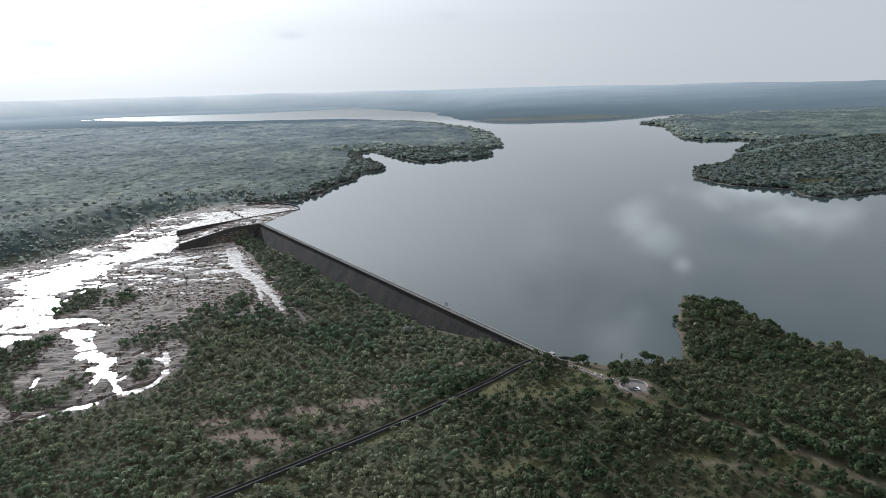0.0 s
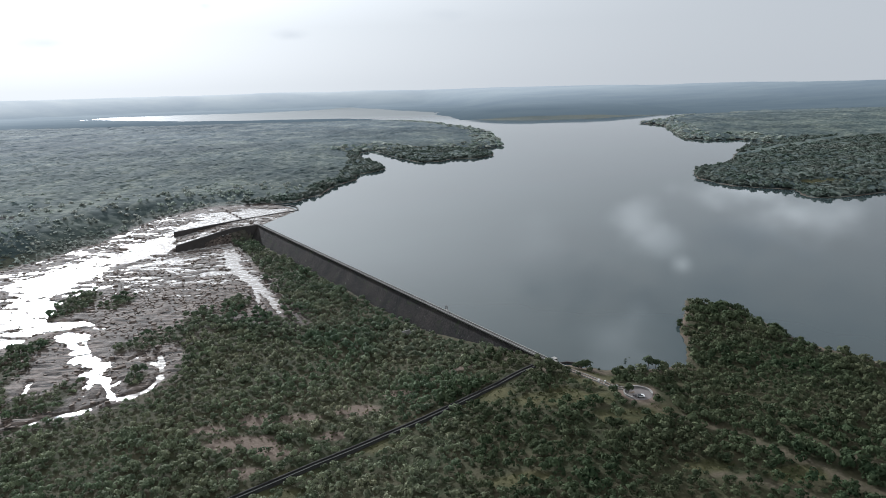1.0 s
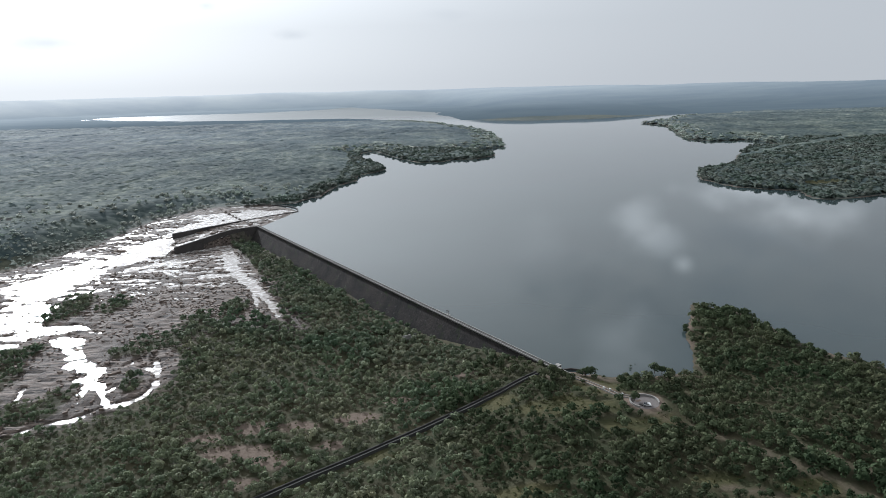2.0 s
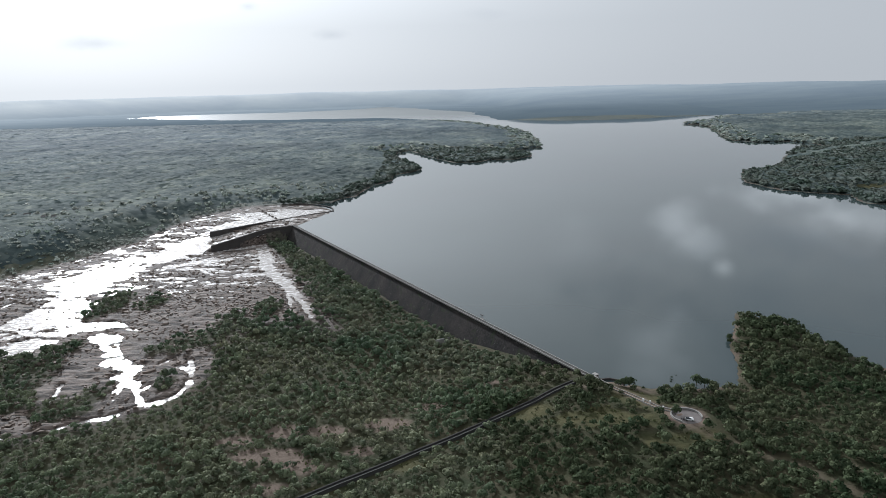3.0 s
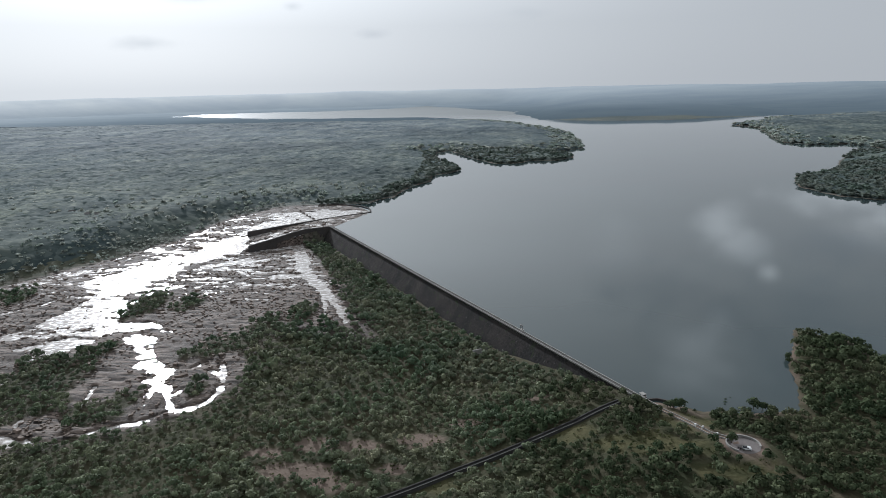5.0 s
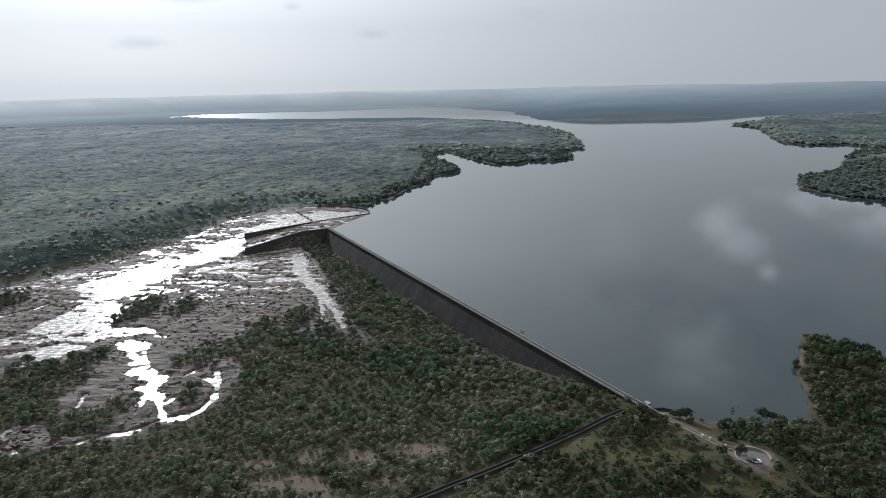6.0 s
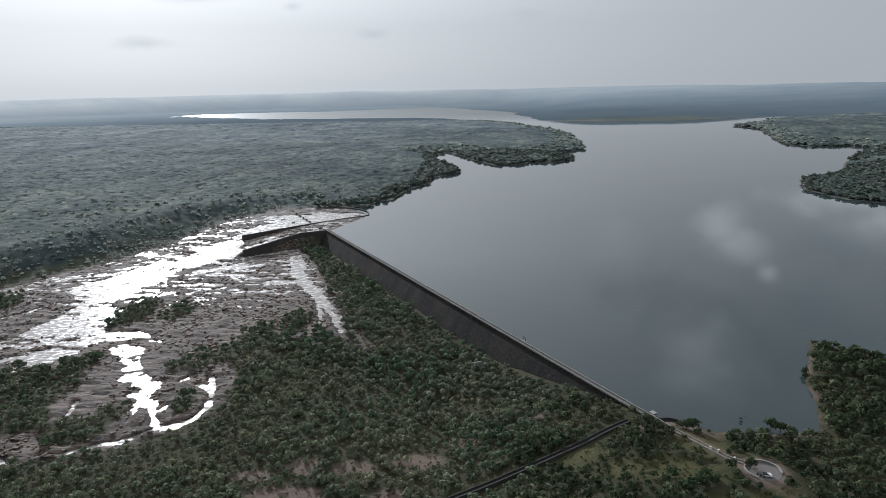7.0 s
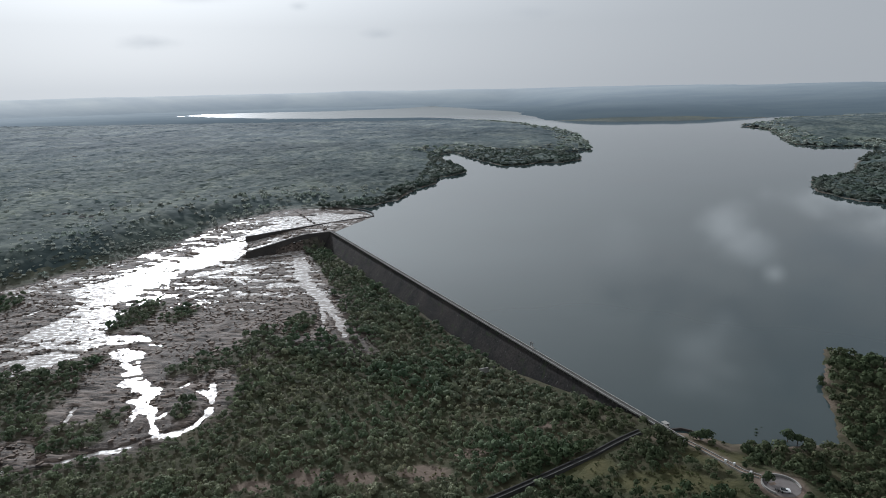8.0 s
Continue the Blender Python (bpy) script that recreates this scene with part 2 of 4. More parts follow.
def canopy_material():
    """Closed tree tops seen from far: one tone for each crown, rounded by relief."""
    m, nt, p, _ = nodes_of("canopy")
    co = nt.nodes.new("ShaderNodeTexCoord")
    cells = nt.nodes.new("ShaderNodeTexVoronoi")
    cells.inputs["Scale"].default_value = 0.13
    nt.links.new(co.outputs["Object"], cells.inputs["Vector"])
    one = nt.nodes.new("ShaderNodeSeparateColor")
    nt.links.new(cells.outputs["Color"], one.inputs[0])
    sep = nt.nodes.new("ShaderNodeSeparateXYZ")
    nt.links.new(co.outputs["Object"], sep.inputs[0])
    # distance haze painted into the crowns: paler blue farther off and sunward
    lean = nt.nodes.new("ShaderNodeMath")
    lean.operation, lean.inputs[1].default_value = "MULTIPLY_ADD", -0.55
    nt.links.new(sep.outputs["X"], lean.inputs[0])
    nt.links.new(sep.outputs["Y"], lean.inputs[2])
    haze_mix = nt.nodes.new("ShaderNodeMapRange")
    haze_mix.interpolation_type = "SMOOTHSTEP"
    haze_mix.inputs["From Min"].default_value, haze_mix.inputs["From Max"].default_value = 900, 2700
    nt.links.new(lean.outputs[0], haze_mix.inputs["Value"])
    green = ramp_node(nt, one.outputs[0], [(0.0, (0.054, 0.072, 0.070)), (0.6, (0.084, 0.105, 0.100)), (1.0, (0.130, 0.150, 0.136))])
    haze_blue = ramp_node(nt, one.outputs[0], [(0.0, (0.112, 0.138, 0.154)), (0.6, (0.130, 0.158, 0.174)), (1.0, (0.150, 0.178, 0.190))])
    crown = mix_node(nt, haze_mix.outputs[0], green, haze_blue)
    stand = ramp_node(nt, noise_node(nt, 0.014, 5, (1, 0.6, 1)), [(0.36, (0.74, 0.80, 0.84)), (0.5, (1, 1, 1)), (0.64, (1.45, 1.38, 1.26))])
    tract = ramp_node(nt, noise_node(nt, 0.0028, 3, (0.6, 1, 1)), [(0.38, (0.78, 0.80, 0.82)), (0.64, (1.35, 1.32, 1.28))])
    nt.links.new(mix_node(nt, 1.0, mix_node(nt, 1.0, crown, stand, "MULTIPLY"), tract, "MULTIPLY"), p.inputs["Base Color"])
    p.inputs["Roughness"].default_value, p.inputs["Specular IOR Level"].default_value = 0.9, 0.05
    turn = nt.nodes.new("ShaderNodeMath")
    turn.operation, turn.inputs[0].default_value = "SUBTRACT", 1.0
    nt.links.new(cells.outputs["Distance"], turn.inputs[1])
    bump_node(nt, turn.outputs[0], 0.4, 1.0, p)
    return m


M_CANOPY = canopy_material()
M_LEAF_PALE = foliage_material("pale_scrub_leaves", (0.072, 0.088, 0.058), (0.165, 0.185, 0.126), (0.30, 0.305, 0.215), 0.1)
# valley leaves lightened and greyed to imitate thin haze
M_LEAF_VALLEY = foliage_material("valley_leaves", (0.060, 0.082, 0.056), (0.132, 0.160, 0.110), (0.225, 0.242, 0.172), 0.1)
M_BARK = surface("bark", (0.06, 0.045, 0.035), (0.16, 0.13, 0.10), 1.5, 9, 0.95)
M_MASONRY = surface("wall_masonry", (0.040, 0.037, 0.036), (0.105, 0.094, 0.088), 0.10, 1.2, 0.9, 0.6, 0.1)


def dam_material():
    """Dark damp rubble masonry with pale lime runs and moss blotches."""
    m, nt, p, _ = nodes_of("dam_masonry")
    base = ramp_node(nt, noise_node(nt, 0.9, 6), [(0.3, (0.016, 0.015, 0.016)), (0.55, (0.040, 0.037, 0.036)), (0.75, (0.075, 0.069, 0.066))])
    damp = ramp_node(nt, noise_node(nt, 0.07, 4, (1, 1, 0.5)), [(0.35, (0.55, 0.58, 0.6)), (0.65, (1.15, 1.08, 1.02))])
    c = mix_node(nt, 1.0, base, damp, "MULTIPLY")
    moss = ramp_node(nt, noise_node(nt, 0.16, 5), [(0.58, (0, 0, 0)), (0.70, (1, 1, 1))])
    c = mix_node(nt, moss, c, (0.030, 0.042, 0.020))
    lime = ramp_node(nt, noise_node(nt, 0.85, 3, (1, 1, 0.06)), [(0.66, (0, 0, 0)), (0.76, (1, 1, 1))])
    c = mix_node(nt, lime, c, (0.22, 0.21, 0.20))
    nt.links.new(c, p.inputs["Base Color"])
    p.inputs["Roughness"].default_value, p.inputs["Specular IOR Level"].default_value = 0.9, 0.15
    bump_node(nt, noise_node(nt, 1.6, 5), 0.8, 0.25, p)
    return m


M_DAM = dam_material()
M_COPING = surface("coping_stone", (0.22, 0.212, 0.20), (0.42, 0.405, 0.38), 0.3, 3.0, 0.85)
M_DECK = surface("walkway_concrete", (0.08, 0.077, 0.075), (0.16, 0.152, 0.145), 0.3, 3.0, 0.9)
M_CANAL = surface("canal_masonry", (0.034, 0.033, 0.032), (0.080, 0.077, 0.074), 0.2, 2.0, 0.9)
M_PAVING = surface("platform_paving", (0.13, 0.115, 0.11), (0.22, 0.20, 0.19), 0.4, 3.0, 0.9)
M_FAR_HAZE = backdrop_material()


# ---- plan: shores, channels, heights ----
WEST = [(-213, 870), (-182, 869), (-167, 898), (-146, 918), (-136, 1007), (-114, 1064), (-117, 1120), (-92, 1159), (-73, 1203), (-93, 1279), (-128, 1367),
        (-140, 1484), (-121, 1543), (-70, 1418), (-10, 1277), (34, 1275), (60, 1329), (106, 1327), (157, 1379), (154, 1439), (112, 1502), (150, 1518), (200, 1560),
        (214, 1751), (219, 2022), (154, 2291), (82, 2451), (-40, 2700), (-190, 2930), (-324, 3090), (-744, 3130), (-1158, 3215), (-1744, 3617)]
NORTH = [(-1795, 3760), (-1744, 3875), (-1430, 3964), (-987, 4004), (-669, 4190), (-475, 4573), (-161, 3947), (75, 3476), (86, 3174), (180, 2720),
         (383, 2579), (567, 2558), (835, 2624), (1172, 2758)]
EAST = [(997, 2550), (759, 2247), (770, 2088), (681, 1740), (668, 1615), (693, 1557), (767, 1565), (794, 1508), (782, 1423), (703, 1407), (605, 1267),
        (536, 1132), (461, 1077), (436, 1025), (418, 964), (425, 893), (462, 870), (498, 848), (480, 791), (500, 775), (600, 804), (900, 860), (1300, 700), (900, 400)]
NEAR = [(480, 190), (300, 235), (236, 299), (226, 317), (213, 329), (207, 348), (202, 372), (194, 403), (172, 418), (163, 396), (145, 364), (141, 340), (130, 312),
        (114, 313), (105, 309), (94, 313), (82, 309), (66, 318), (54, 312), (-200, 716), (-166, 806), (-181, 832), (-196, 849), (-214, 862)]
LAKE = np.array(WEST + NORTH + EAST + NEAR, float)
BED = np.array([(-214, 862), (-181, 832), (-166, 806), (-196, 727), (-224, 708), (-220, 690), (-190, 640), (-168, 590), (-128, 508), (-107, 462), (-97, 428), (-110, 421),
                (-139, 452), (-160, 440), (-178, 412), (-164, 375), (-164, 350), (-174, 325), (-205, 306), (-300, 270), (-640, 240), (-560, 420), (-470, 520), (-430, 590),
                (-400, 638), (-376, 706), (-362, 770), (-345, 815), (-300, 848), (-250, 862)], float)
MAIN_FLOW = np.array([(-180, 822), (-235, 832), (-300, 760), (-315, 712), (-336, 701), (-331, 655), (-350, 649), (-359, 610), (-373, 584), (-385, 572), (-380, 550), (-351, 507), (-350, 475),
                      (-355, 450), (-368, 431), (-379, 414), (-372, 405), (-360, 421), (-342, 432), (-317, 432), (-279, 435), (-257, 454), (-265, 465), (-285, 461), (-304, 493),
                      (-324, 522), (-314, 534), (-323, 554), (-319, 586), (-306, 618), (-289, 648), (-267, 652), (-284, 691), (-262, 735), (-200, 785)], float)
SIDE_POOL = np.array([(-336, 409), (-323, 422), (-296, 428), (-290, 420), (-300, 412), (-300, 402), (-312, 410), (-328, 406)], float)
LOWER_POOL = np.array([(-267, 426), (-262, 436), (-250, 428), (-239, 408), (-228, 393), (-215, 378), (-206, 362), (-201, 348), (-209, 355), (-226, 378), (-236, 386), (-250, 408), (-256, 411)], float)
LOWER_RUNS = [([(-201, 348), (-193, 336), (-185, 327), (-178, 332), (-171, 339), (-171, 352), (-176, 371), (-184, 386)], 2.6, 2.0), ([(-188, 375), (-181, 371), (-176, 367)], 1.8, 2),
              ([(-199, 382), (-197, 387)], 2.5, 2), ([(-206, 334), (-209, 344), (-211, 353)], 2.0, 2.4), ([(-194, 346), (-194, 352)], 2.2, 2),
              ([(-186, 327), (-192, 323), (-200, 314), (-205, 312), (-215, 308), (-222, 303), (-233, 300)], 1.6, 1.3), ([(-243, 295), (-252, 293), (-264, 297), (-278, 292)], 3, 4)]
LEFT_RUNS = [([(-247, 357), (-243, 343), (-242, 336), (-242, 326), (-240, 317)], 1.5, 1.7), ([(-271, 328), (-264, 316), (-262, 308)], 2.4, 2),
             ([(-306, 410), (-312, 397), (-308, 375), (-306, 361), (-306, 352), (-307, 327)], 5, 7), ([(-401, 475), (-386, 492), (-376, 507)], 2, 3)]
RIGHT_RUNS = [([(-219, 679), (-204, 629), (-188, 586), (-168, 555), (-154, 528), (-143, 511), (-131, 487), (-121, 459)], 8.5, 3.2), ([(-156, 528), (-144, 489), (-138, 464)], 2, 1.4),
              ([(-212, 575), (-199, 577), (-187, 580)], 7, 5), ([(-296, 567), (-256, 569), (-221, 570)], 2.5, 2.5), ([(-264, 667), (-229, 693)], 9, 11), ([(-238, 634), (-265, 622), (-293, 609)], 4, 6),
              ([(-196, 745), (-240, 715), (-270, 690)], 3, 6)]
CHANNELS = LOWER_RUNS + LEFT_RUNS + RIGHT_RUNS
ISLANDS = [(-291, 497, 15, 36), (-257, 501, 11, 20), (-273, 408, 8, 14), (-286, 364, 28, 42), (-281, 335, 24, 40), (-228, 322, 18, 13), (-221, 336, 9, 16), (-198, 412, 14, 20), (-184, 352, 5, 11),
           (-209, 402, 7, 11), (-178, 440, 13, 34), (-419, 514, 17, 30), (-160, 480, 12, 22), (-258, 330, 10, 12)]
CLEARINGS = [(72, 297, 13, 9), (19, 292, 14, 8), (38, 281, 11, 8), (53, 279, 14, 10), (70, 272, 9, 6), (77, 254, 14, 7), (92, 257, 9, 5), (-34, 262, 10, 5), (-80, 232, 14, 5), (-72, 248, 9, 3), (97, 213, 11, 4),
             (-120, 210, 18, 7), (22, 216, 12, 5), (125, 204, 12, 5), (560, 880, 40, 26)]
BARE = [(-50, 303, 13, 7), (-101, 297, 13, 7), (-78, 297, 10, 6), (-104, 275, 17, 8), (-86, 266, 12, 6), (-122, 288, 9, 5), (-60, 278, 8, 4), (-30, 318, 7, 4), (-95, 250, 10, 4), (8, 335, 6, 3)]
TRACKS = [[(105, 246), (119, 232), (132, 211), (144, 194), (158, 181)], [(136, 235), (148, 215), (164, 201)], [(96, 207), (111, 202), (122, 193), (140, 175)], [(88, 263), (96, 256), (106, 247)]]
CANAL = [(-122, 210), (-104, 223), (-65, 252), (-32, 273), (-10, 284), (24, 303), (46, 317)]
HOUSES = [(-533, 776, 10, 6), (-500, 757, -8, 5), (-489, 757, 25, 4), (-671, 1101, 5, 10), (-734, 1047, 15, 6), (-560, 925, 0, 6), (-964, 1443, -5, 9)]
DAM_A, DAM_B = np.array((62.0, 313.0)), np.array((-194.0, 718.0))
DAM_LEN = float(np.linalg.norm(DAM_B - DAM_A))
DAM_DIR = (DAM_B - DAM_A) / DAM_LEN
DAM_OUT = np.array((-DAM_DIR[1], DAM_DIR[0]))
PLAT = (88.5, 273.5)


def smooth(a, b, x):
    t = np.clip((x - a) / (b - a), 0, 1)
    return t * t * (3 - 2 * t)


def hash2(i, j, k):
    h = np.sin(i * 127.1 + j * 311.7 + k * 74.7) * 43758.5453
    return h - np.floor(h)


def value_noise(x, y, k=0):
    i, j = np.floor(x), np.floor(y)
    fx, fy = x - i, y - j
    fx, fy = fx * fx * (3 - 2 * fx), fy * fy * (3 - 2 * fy)
    a, b, c, d = hash2(i, j, k), hash2(i + 1, j, k), hash2(i, j + 1, k), hash2(i + 1, j + 1, k)
    return (a + (b - a) * fx) * (1 - fy) + (c + (d - c) * fx) * fy - 0.5


def fbm(x, y, scale, k=0, octaves=4):
    total, amp = 0, 1.0
    for o in range(octaves):
        f, c, s = 2.0 ** o / scale, math.cos(0.35 + 0.9 * o), math.sin(0.35 + 0.9 * o)
        total = total + amp * value_noise((c * x - s * y) * f + 17.3 * o, (s * x + c * y) * f - 9.1 * o, k + o)
        amp *= 0.5
    return total


def line_dist(x, y, pts):
    """Distance to an open line, and how far along it from 0 to 1."""
    best, along = np.full(np.shape(x), 1e9), np.zeros(np.shape(x))
    for n, ((ax, ay), (bx, by)) in enumerate(zip(pts[:-1], pts[1:])):
        dx, dy = bx - ax, by - ay
        t = np.clip(((x - ax) * dx + (y - ay) * dy) / (dx * dx + dy * dy), 0, 1)
        d = np.hypot(x - ax - t * dx, y - ay - t * dy)
        near = d < best
        best, along = np.where(near, d, best), np.where(near, (n + t) / (len(pts) - 1), along)
    return best, along


def area_dist(x, y, pts):
    """Distance to a closed outline, negative inside."""
    d, _ = line_dist(x, y, [tuple(p) for p in pts] + [tuple(pts[0])])
    inside = np.zeros(np.shape(x), bool)
    for (ax, ay), (bx, by) in zip(pts, np.roll(pts, -1, 0)):
        if ay == by:
            continue
        inside ^= ((ay > y) != (by > y)) & (x < (bx - ax) * (y - ay) / (by - ay) + ax)
    return np.where(inside, -d, d)


def blobs(x, y, some, ragged=0.5):
    """1 inside any of the ragged ovals, 0 outside."""
    out = np.zeros(np.shape(x))
    for cx, cy, rx, ry in some:
        r = np.hypot((x - cx) / rx, (y - cy) / ry) + ragged * fbm(x, y, 0.7 * min(rx, ry), 5, 3)
        out = np.maximum(out, smooth(1.1, 0.8, r))
    return out


def plan(x, y):
    """Everything that follows from a place in plan: height and masks."""
    shake = np.clip(y / 400, 0.7, 6)
    wx, wy = x + shake * 6 * fbm(x, y, 22 * shake, 1, 4), y + shake * 6 * fbm(x, y, 22 * shake, 2, 4)
    lake = area_dist(wx, wy, LAKE)
    u = (x - DAM_A[0]) * DAM_DIR[0] + (y - DAM_A[1]) * DAM_DIR[1]
    v = (x - DAM_A[0]) * DAM_OUT[0] + (y - DAM_A[1]) * DAM_OUT[1]
    # the dam and the weir cut the shore cleanly
    lake = np.where((np.abs(v) < 12) & (u > 6) & (u < DAM_LEN + 6), np.where(v < 0, -6, 6), lake)
    bed = area_dist(x + 5 * fbm(x, y, 16, 3, 4), y + 5 * fbm(x, y, 16, 4, 4), BED)
    land = np.where(lake > 0, 0.25 + (6.5 - 4.5 * smooth(2500, 2700, y)) * smooth(0, 110, lake) + 1.5 * fbm(x, y, 60, 7) * smooth(0, 40, lake), np.maximum(-7, 0.12 * lake))
    land = land + 44 * np.exp(-(np.abs(x - 640) / 470) ** 4 - ((y - 3120) / 300) ** 2) * smooth(0, 150, lake)
    r = np.hypot(x + 14, y)
    land = land + 2.5 * fbm(x, y, 55, 77, 3) * smooth(2650, 2760, y) * smooth(0, 60, lake)
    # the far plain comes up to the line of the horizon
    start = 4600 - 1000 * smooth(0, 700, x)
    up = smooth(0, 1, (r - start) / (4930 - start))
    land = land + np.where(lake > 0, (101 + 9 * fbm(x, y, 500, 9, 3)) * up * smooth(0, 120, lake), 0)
    valley = 4 - 17.5 * smooth(-30, 170, u + 1.1 * v) + 0.9 * fbm(x, y, 25, 11)
    w = (-x - 170) * 0.8 + (809 - y) * 0.6
    fall = np.maximum(smooth(40, 220, w), np.where(v > 97, smooth(510, 455, u), (u < DAM_LEN + 4 - 0.07 * v) * (v > 0)))
    stream = -0.5 - 12.9 * fall - 1.4 * smooth(220, 420, w)
    side = (x + 170) * 600 - (y - 850) * 450
    right = side > 0
    bank = np.where(right, valley, land)
    wide = np.where(right, 25, 75)
    # rock of the river bed: ledges across the flow, channels cut in, islands raised
    ledge = 1.0 * fbm((x - 0.15 * y) * 0.2, y + 0.1 * x, 6.5, 21, 4) + 1.1 * fbm(x * 0.7, y, 4.5, 25, 3)
    cut = np.full(np.shape(x), -1.0)
    jx, jy = 2.4 * fbm(x, y, 9, 31, 4) + 1.6 * fbm(x, y, 3.6, 39, 2), 5 * fbm(x, y, 12, 33, 4) + 2.0 * fbm(x, y, 3.6, 45, 2)
    for pts, w0, w1 in CHANNELS:
        d, s = line_dist(x + 0.7 * jx, y + 0.7 * jy, pts)
        cut = np.maximum(cut, 1 - d / (0.85 * (w0 + (w1 - w0) * s)))
    for pool in (MAIN_FLOW, SIDE_POOL, LOWER_POOL):
        shrink = 0.12 if pool is MAIN_FLOW else -0.15
        cut = np.maximum(cut, -area_dist(x + 1.2 * jx, y + 1.2 * jy, pool) / 9 - shrink)
    cut = np.minimum(cut, 1.0)
    isle = blobs(x, y, ISLANDS)
    rise = 0.42 - 0.22 * smooth(470, 560, y) + 0.7 * smooth(-0.1, -0.9, cut) * smooth(560, 470, y) - 1.05 * smooth(-0.3, 0.35, cut) + ledge * (1 + 0.25 * smooth(-0.2, 0.4, cut))
    rise = rise + 0.5 * fbm(x, y, 7, 91, 3) * smooth(480, 420, y)
    rise = np.where(isle > 0.02, np.maximum(rise, rise * (1 - isle) + isle * (0.9 + 0.4 * ledge)), rise)
    down = np.where(bed < 0, stream + rise, (stream + 0.6 + ledge * 0.4) + (bank - stream - 0.6 - ledge * 0.4) * smooth(0, wide, bed))
    half = np.where(u < -5, 25.0, 1.5)
    z = land + (down - land) * smooth(-half, half, v)
    z = np.where((v <= 0) & (bed < 0), stream + rise, z)
    z = np.where((u > DAM_LEN) & (bed >= 0) & (v > -140) & (lake > 0), np.where(bed < wide, stream + 0.6 + (land - stream - 0.6) * smooth(0, wide, bed), z), z)
    canal, _ = line_dist(x, y, CANAL)
    path, _ = line_dist(x, y, [(62, 313), (76, 289), (83, 279)])
    plat = np.hypot(x - PLAT[0], y - PLAT[1])
    z = np.where(plat < 22, z + (5.0 - z) * smooth(22, 9, plat), z)
    z = np.where(path < 8, z + (np.where(u < 0, 1.75 - 0.075 * u, 1.0) - z) * smooth(8, 2.5, path), z)
    clear = blobs(x, y, CLEARINGS)
    bare = blobs(x, y, BARE)
    track = np.full(np.shape(x), 1e9)
    for t in TRACKS:
        track = np.minimum(track, line_dist(x + 2 * fbm(x, y, 15, 41), y + 2 * fbm(x, y, 15, 43), t)[0])
    shore = smooth(7, 1, np.abs(lake)) * (0.5 + fbm(x, y, 14, 51)) * (lake > -3)
    masks = dict(rock=np.where(bed < 0, 1.0 - 0.8 * isle, smooth(14, 0, bed) * (0.5 + fbm(x, y, 9, 53))),
                 grass=np.clip(clear + 0.5 * smooth(12, 5, path), 0, 1),
                 dirt=np.clip(np.maximum.reduce([bare * 0.9, smooth(2.6, 1.2, track) * 0.4, shore, smooth(3.5, 1.5, path) * 0.7, smooth(11, 8.5, plat)]), 0, 1),
                 hazy_far_wood=np.maximum(smooth(620, 900, r), np.where(right, 0, smooth(5, 45, bed))) * (lake > 0))
    return dict(z=z, lake=lake, bed=bed, u=u, v=v, isle=isle, canal=canal, path=path, plat=plat, clear=clear, bare=bare, track=track, right=right, r=r, stream=stream, masks=masks)


# ---- building helpers ----
def mesh_of(name, verts, faces, material, smooth_shade=False, normals=None):
    """A mesh from arrays of corners and of faces that all have as many corners."""
    verts, faces = np.asarray(verts, np.float32), np.asarray(faces, np.int32)
    me = bpy.data.meshes.new(name)
    n, k = faces.shape
    me.vertices.add(len(verts))
    me.vertices.foreach_set("co", verts.ravel())
    me.loops.add(n * k)
    me.loops.foreach_set("vertex_index", faces.ravel())
    me.polygons.add(n)
    me.polygons.foreach_set("loop_start", np.arange(n, dtype=np.int32) * k)
    me.polygons.foreach_set("loop_total", np.full(n, k, np.int32))
    me.polygons.foreach_set("use_smooth", np.full(n, smooth_shade))
    me.update(calc_edges=True)
    me.materials.append(material)
    if normals is not None:
        me.normals_split_custom_set_from_vertices(normals)
    return me


def part(name, bm, material, parent, label=""):
    me = bpy.data.meshes.new(name)
    bm.to_mesh(me)
    bm.free()
    me.materials.append(material)
    ob = new(name, me)
    ob.parent = parent
    return tagged(ob, label)


def thing(name, label, category, at=(0, 0, 0), turn=0, group="", kind=""):
    ob = new(name)
    ob.matrix_world = pose(*at, 0, 0, turn)
    return tagged(ob, label, category, group, kind)


def box(bm, size, at=(0, 0, 0), turn=0.0, bevel=0.0, tilt=(0, 0)):
    m = pose(*at, tilt[0], tilt[1], turn) @ Matrix.Diagonal((*size, 1))
    made = bmesh.ops.create_cube(bm, size=1, matrix=m)
    if bevel:
        edges = list({e for v in made["verts"] for e in v.link_edges})
        bmesh.ops.bevel(bm, geom=edges, offset=bevel, segments=1, affect="EDGES")
    return bm


def tube(bm, a, b, r0, r1, sides=7):
    a, b = Vector(a), Vector(b)
    m = Matrix.Translation((a + b) / 2) @ (b - a).to_track_quat("Z", "Y").to_matrix().to_4x4()
    bmesh.ops.create_cone(bm, cap_ends=True, segments=sides, radius1=r0, radius2=r1, depth=(b - a).length, matrix=m)
    return bm


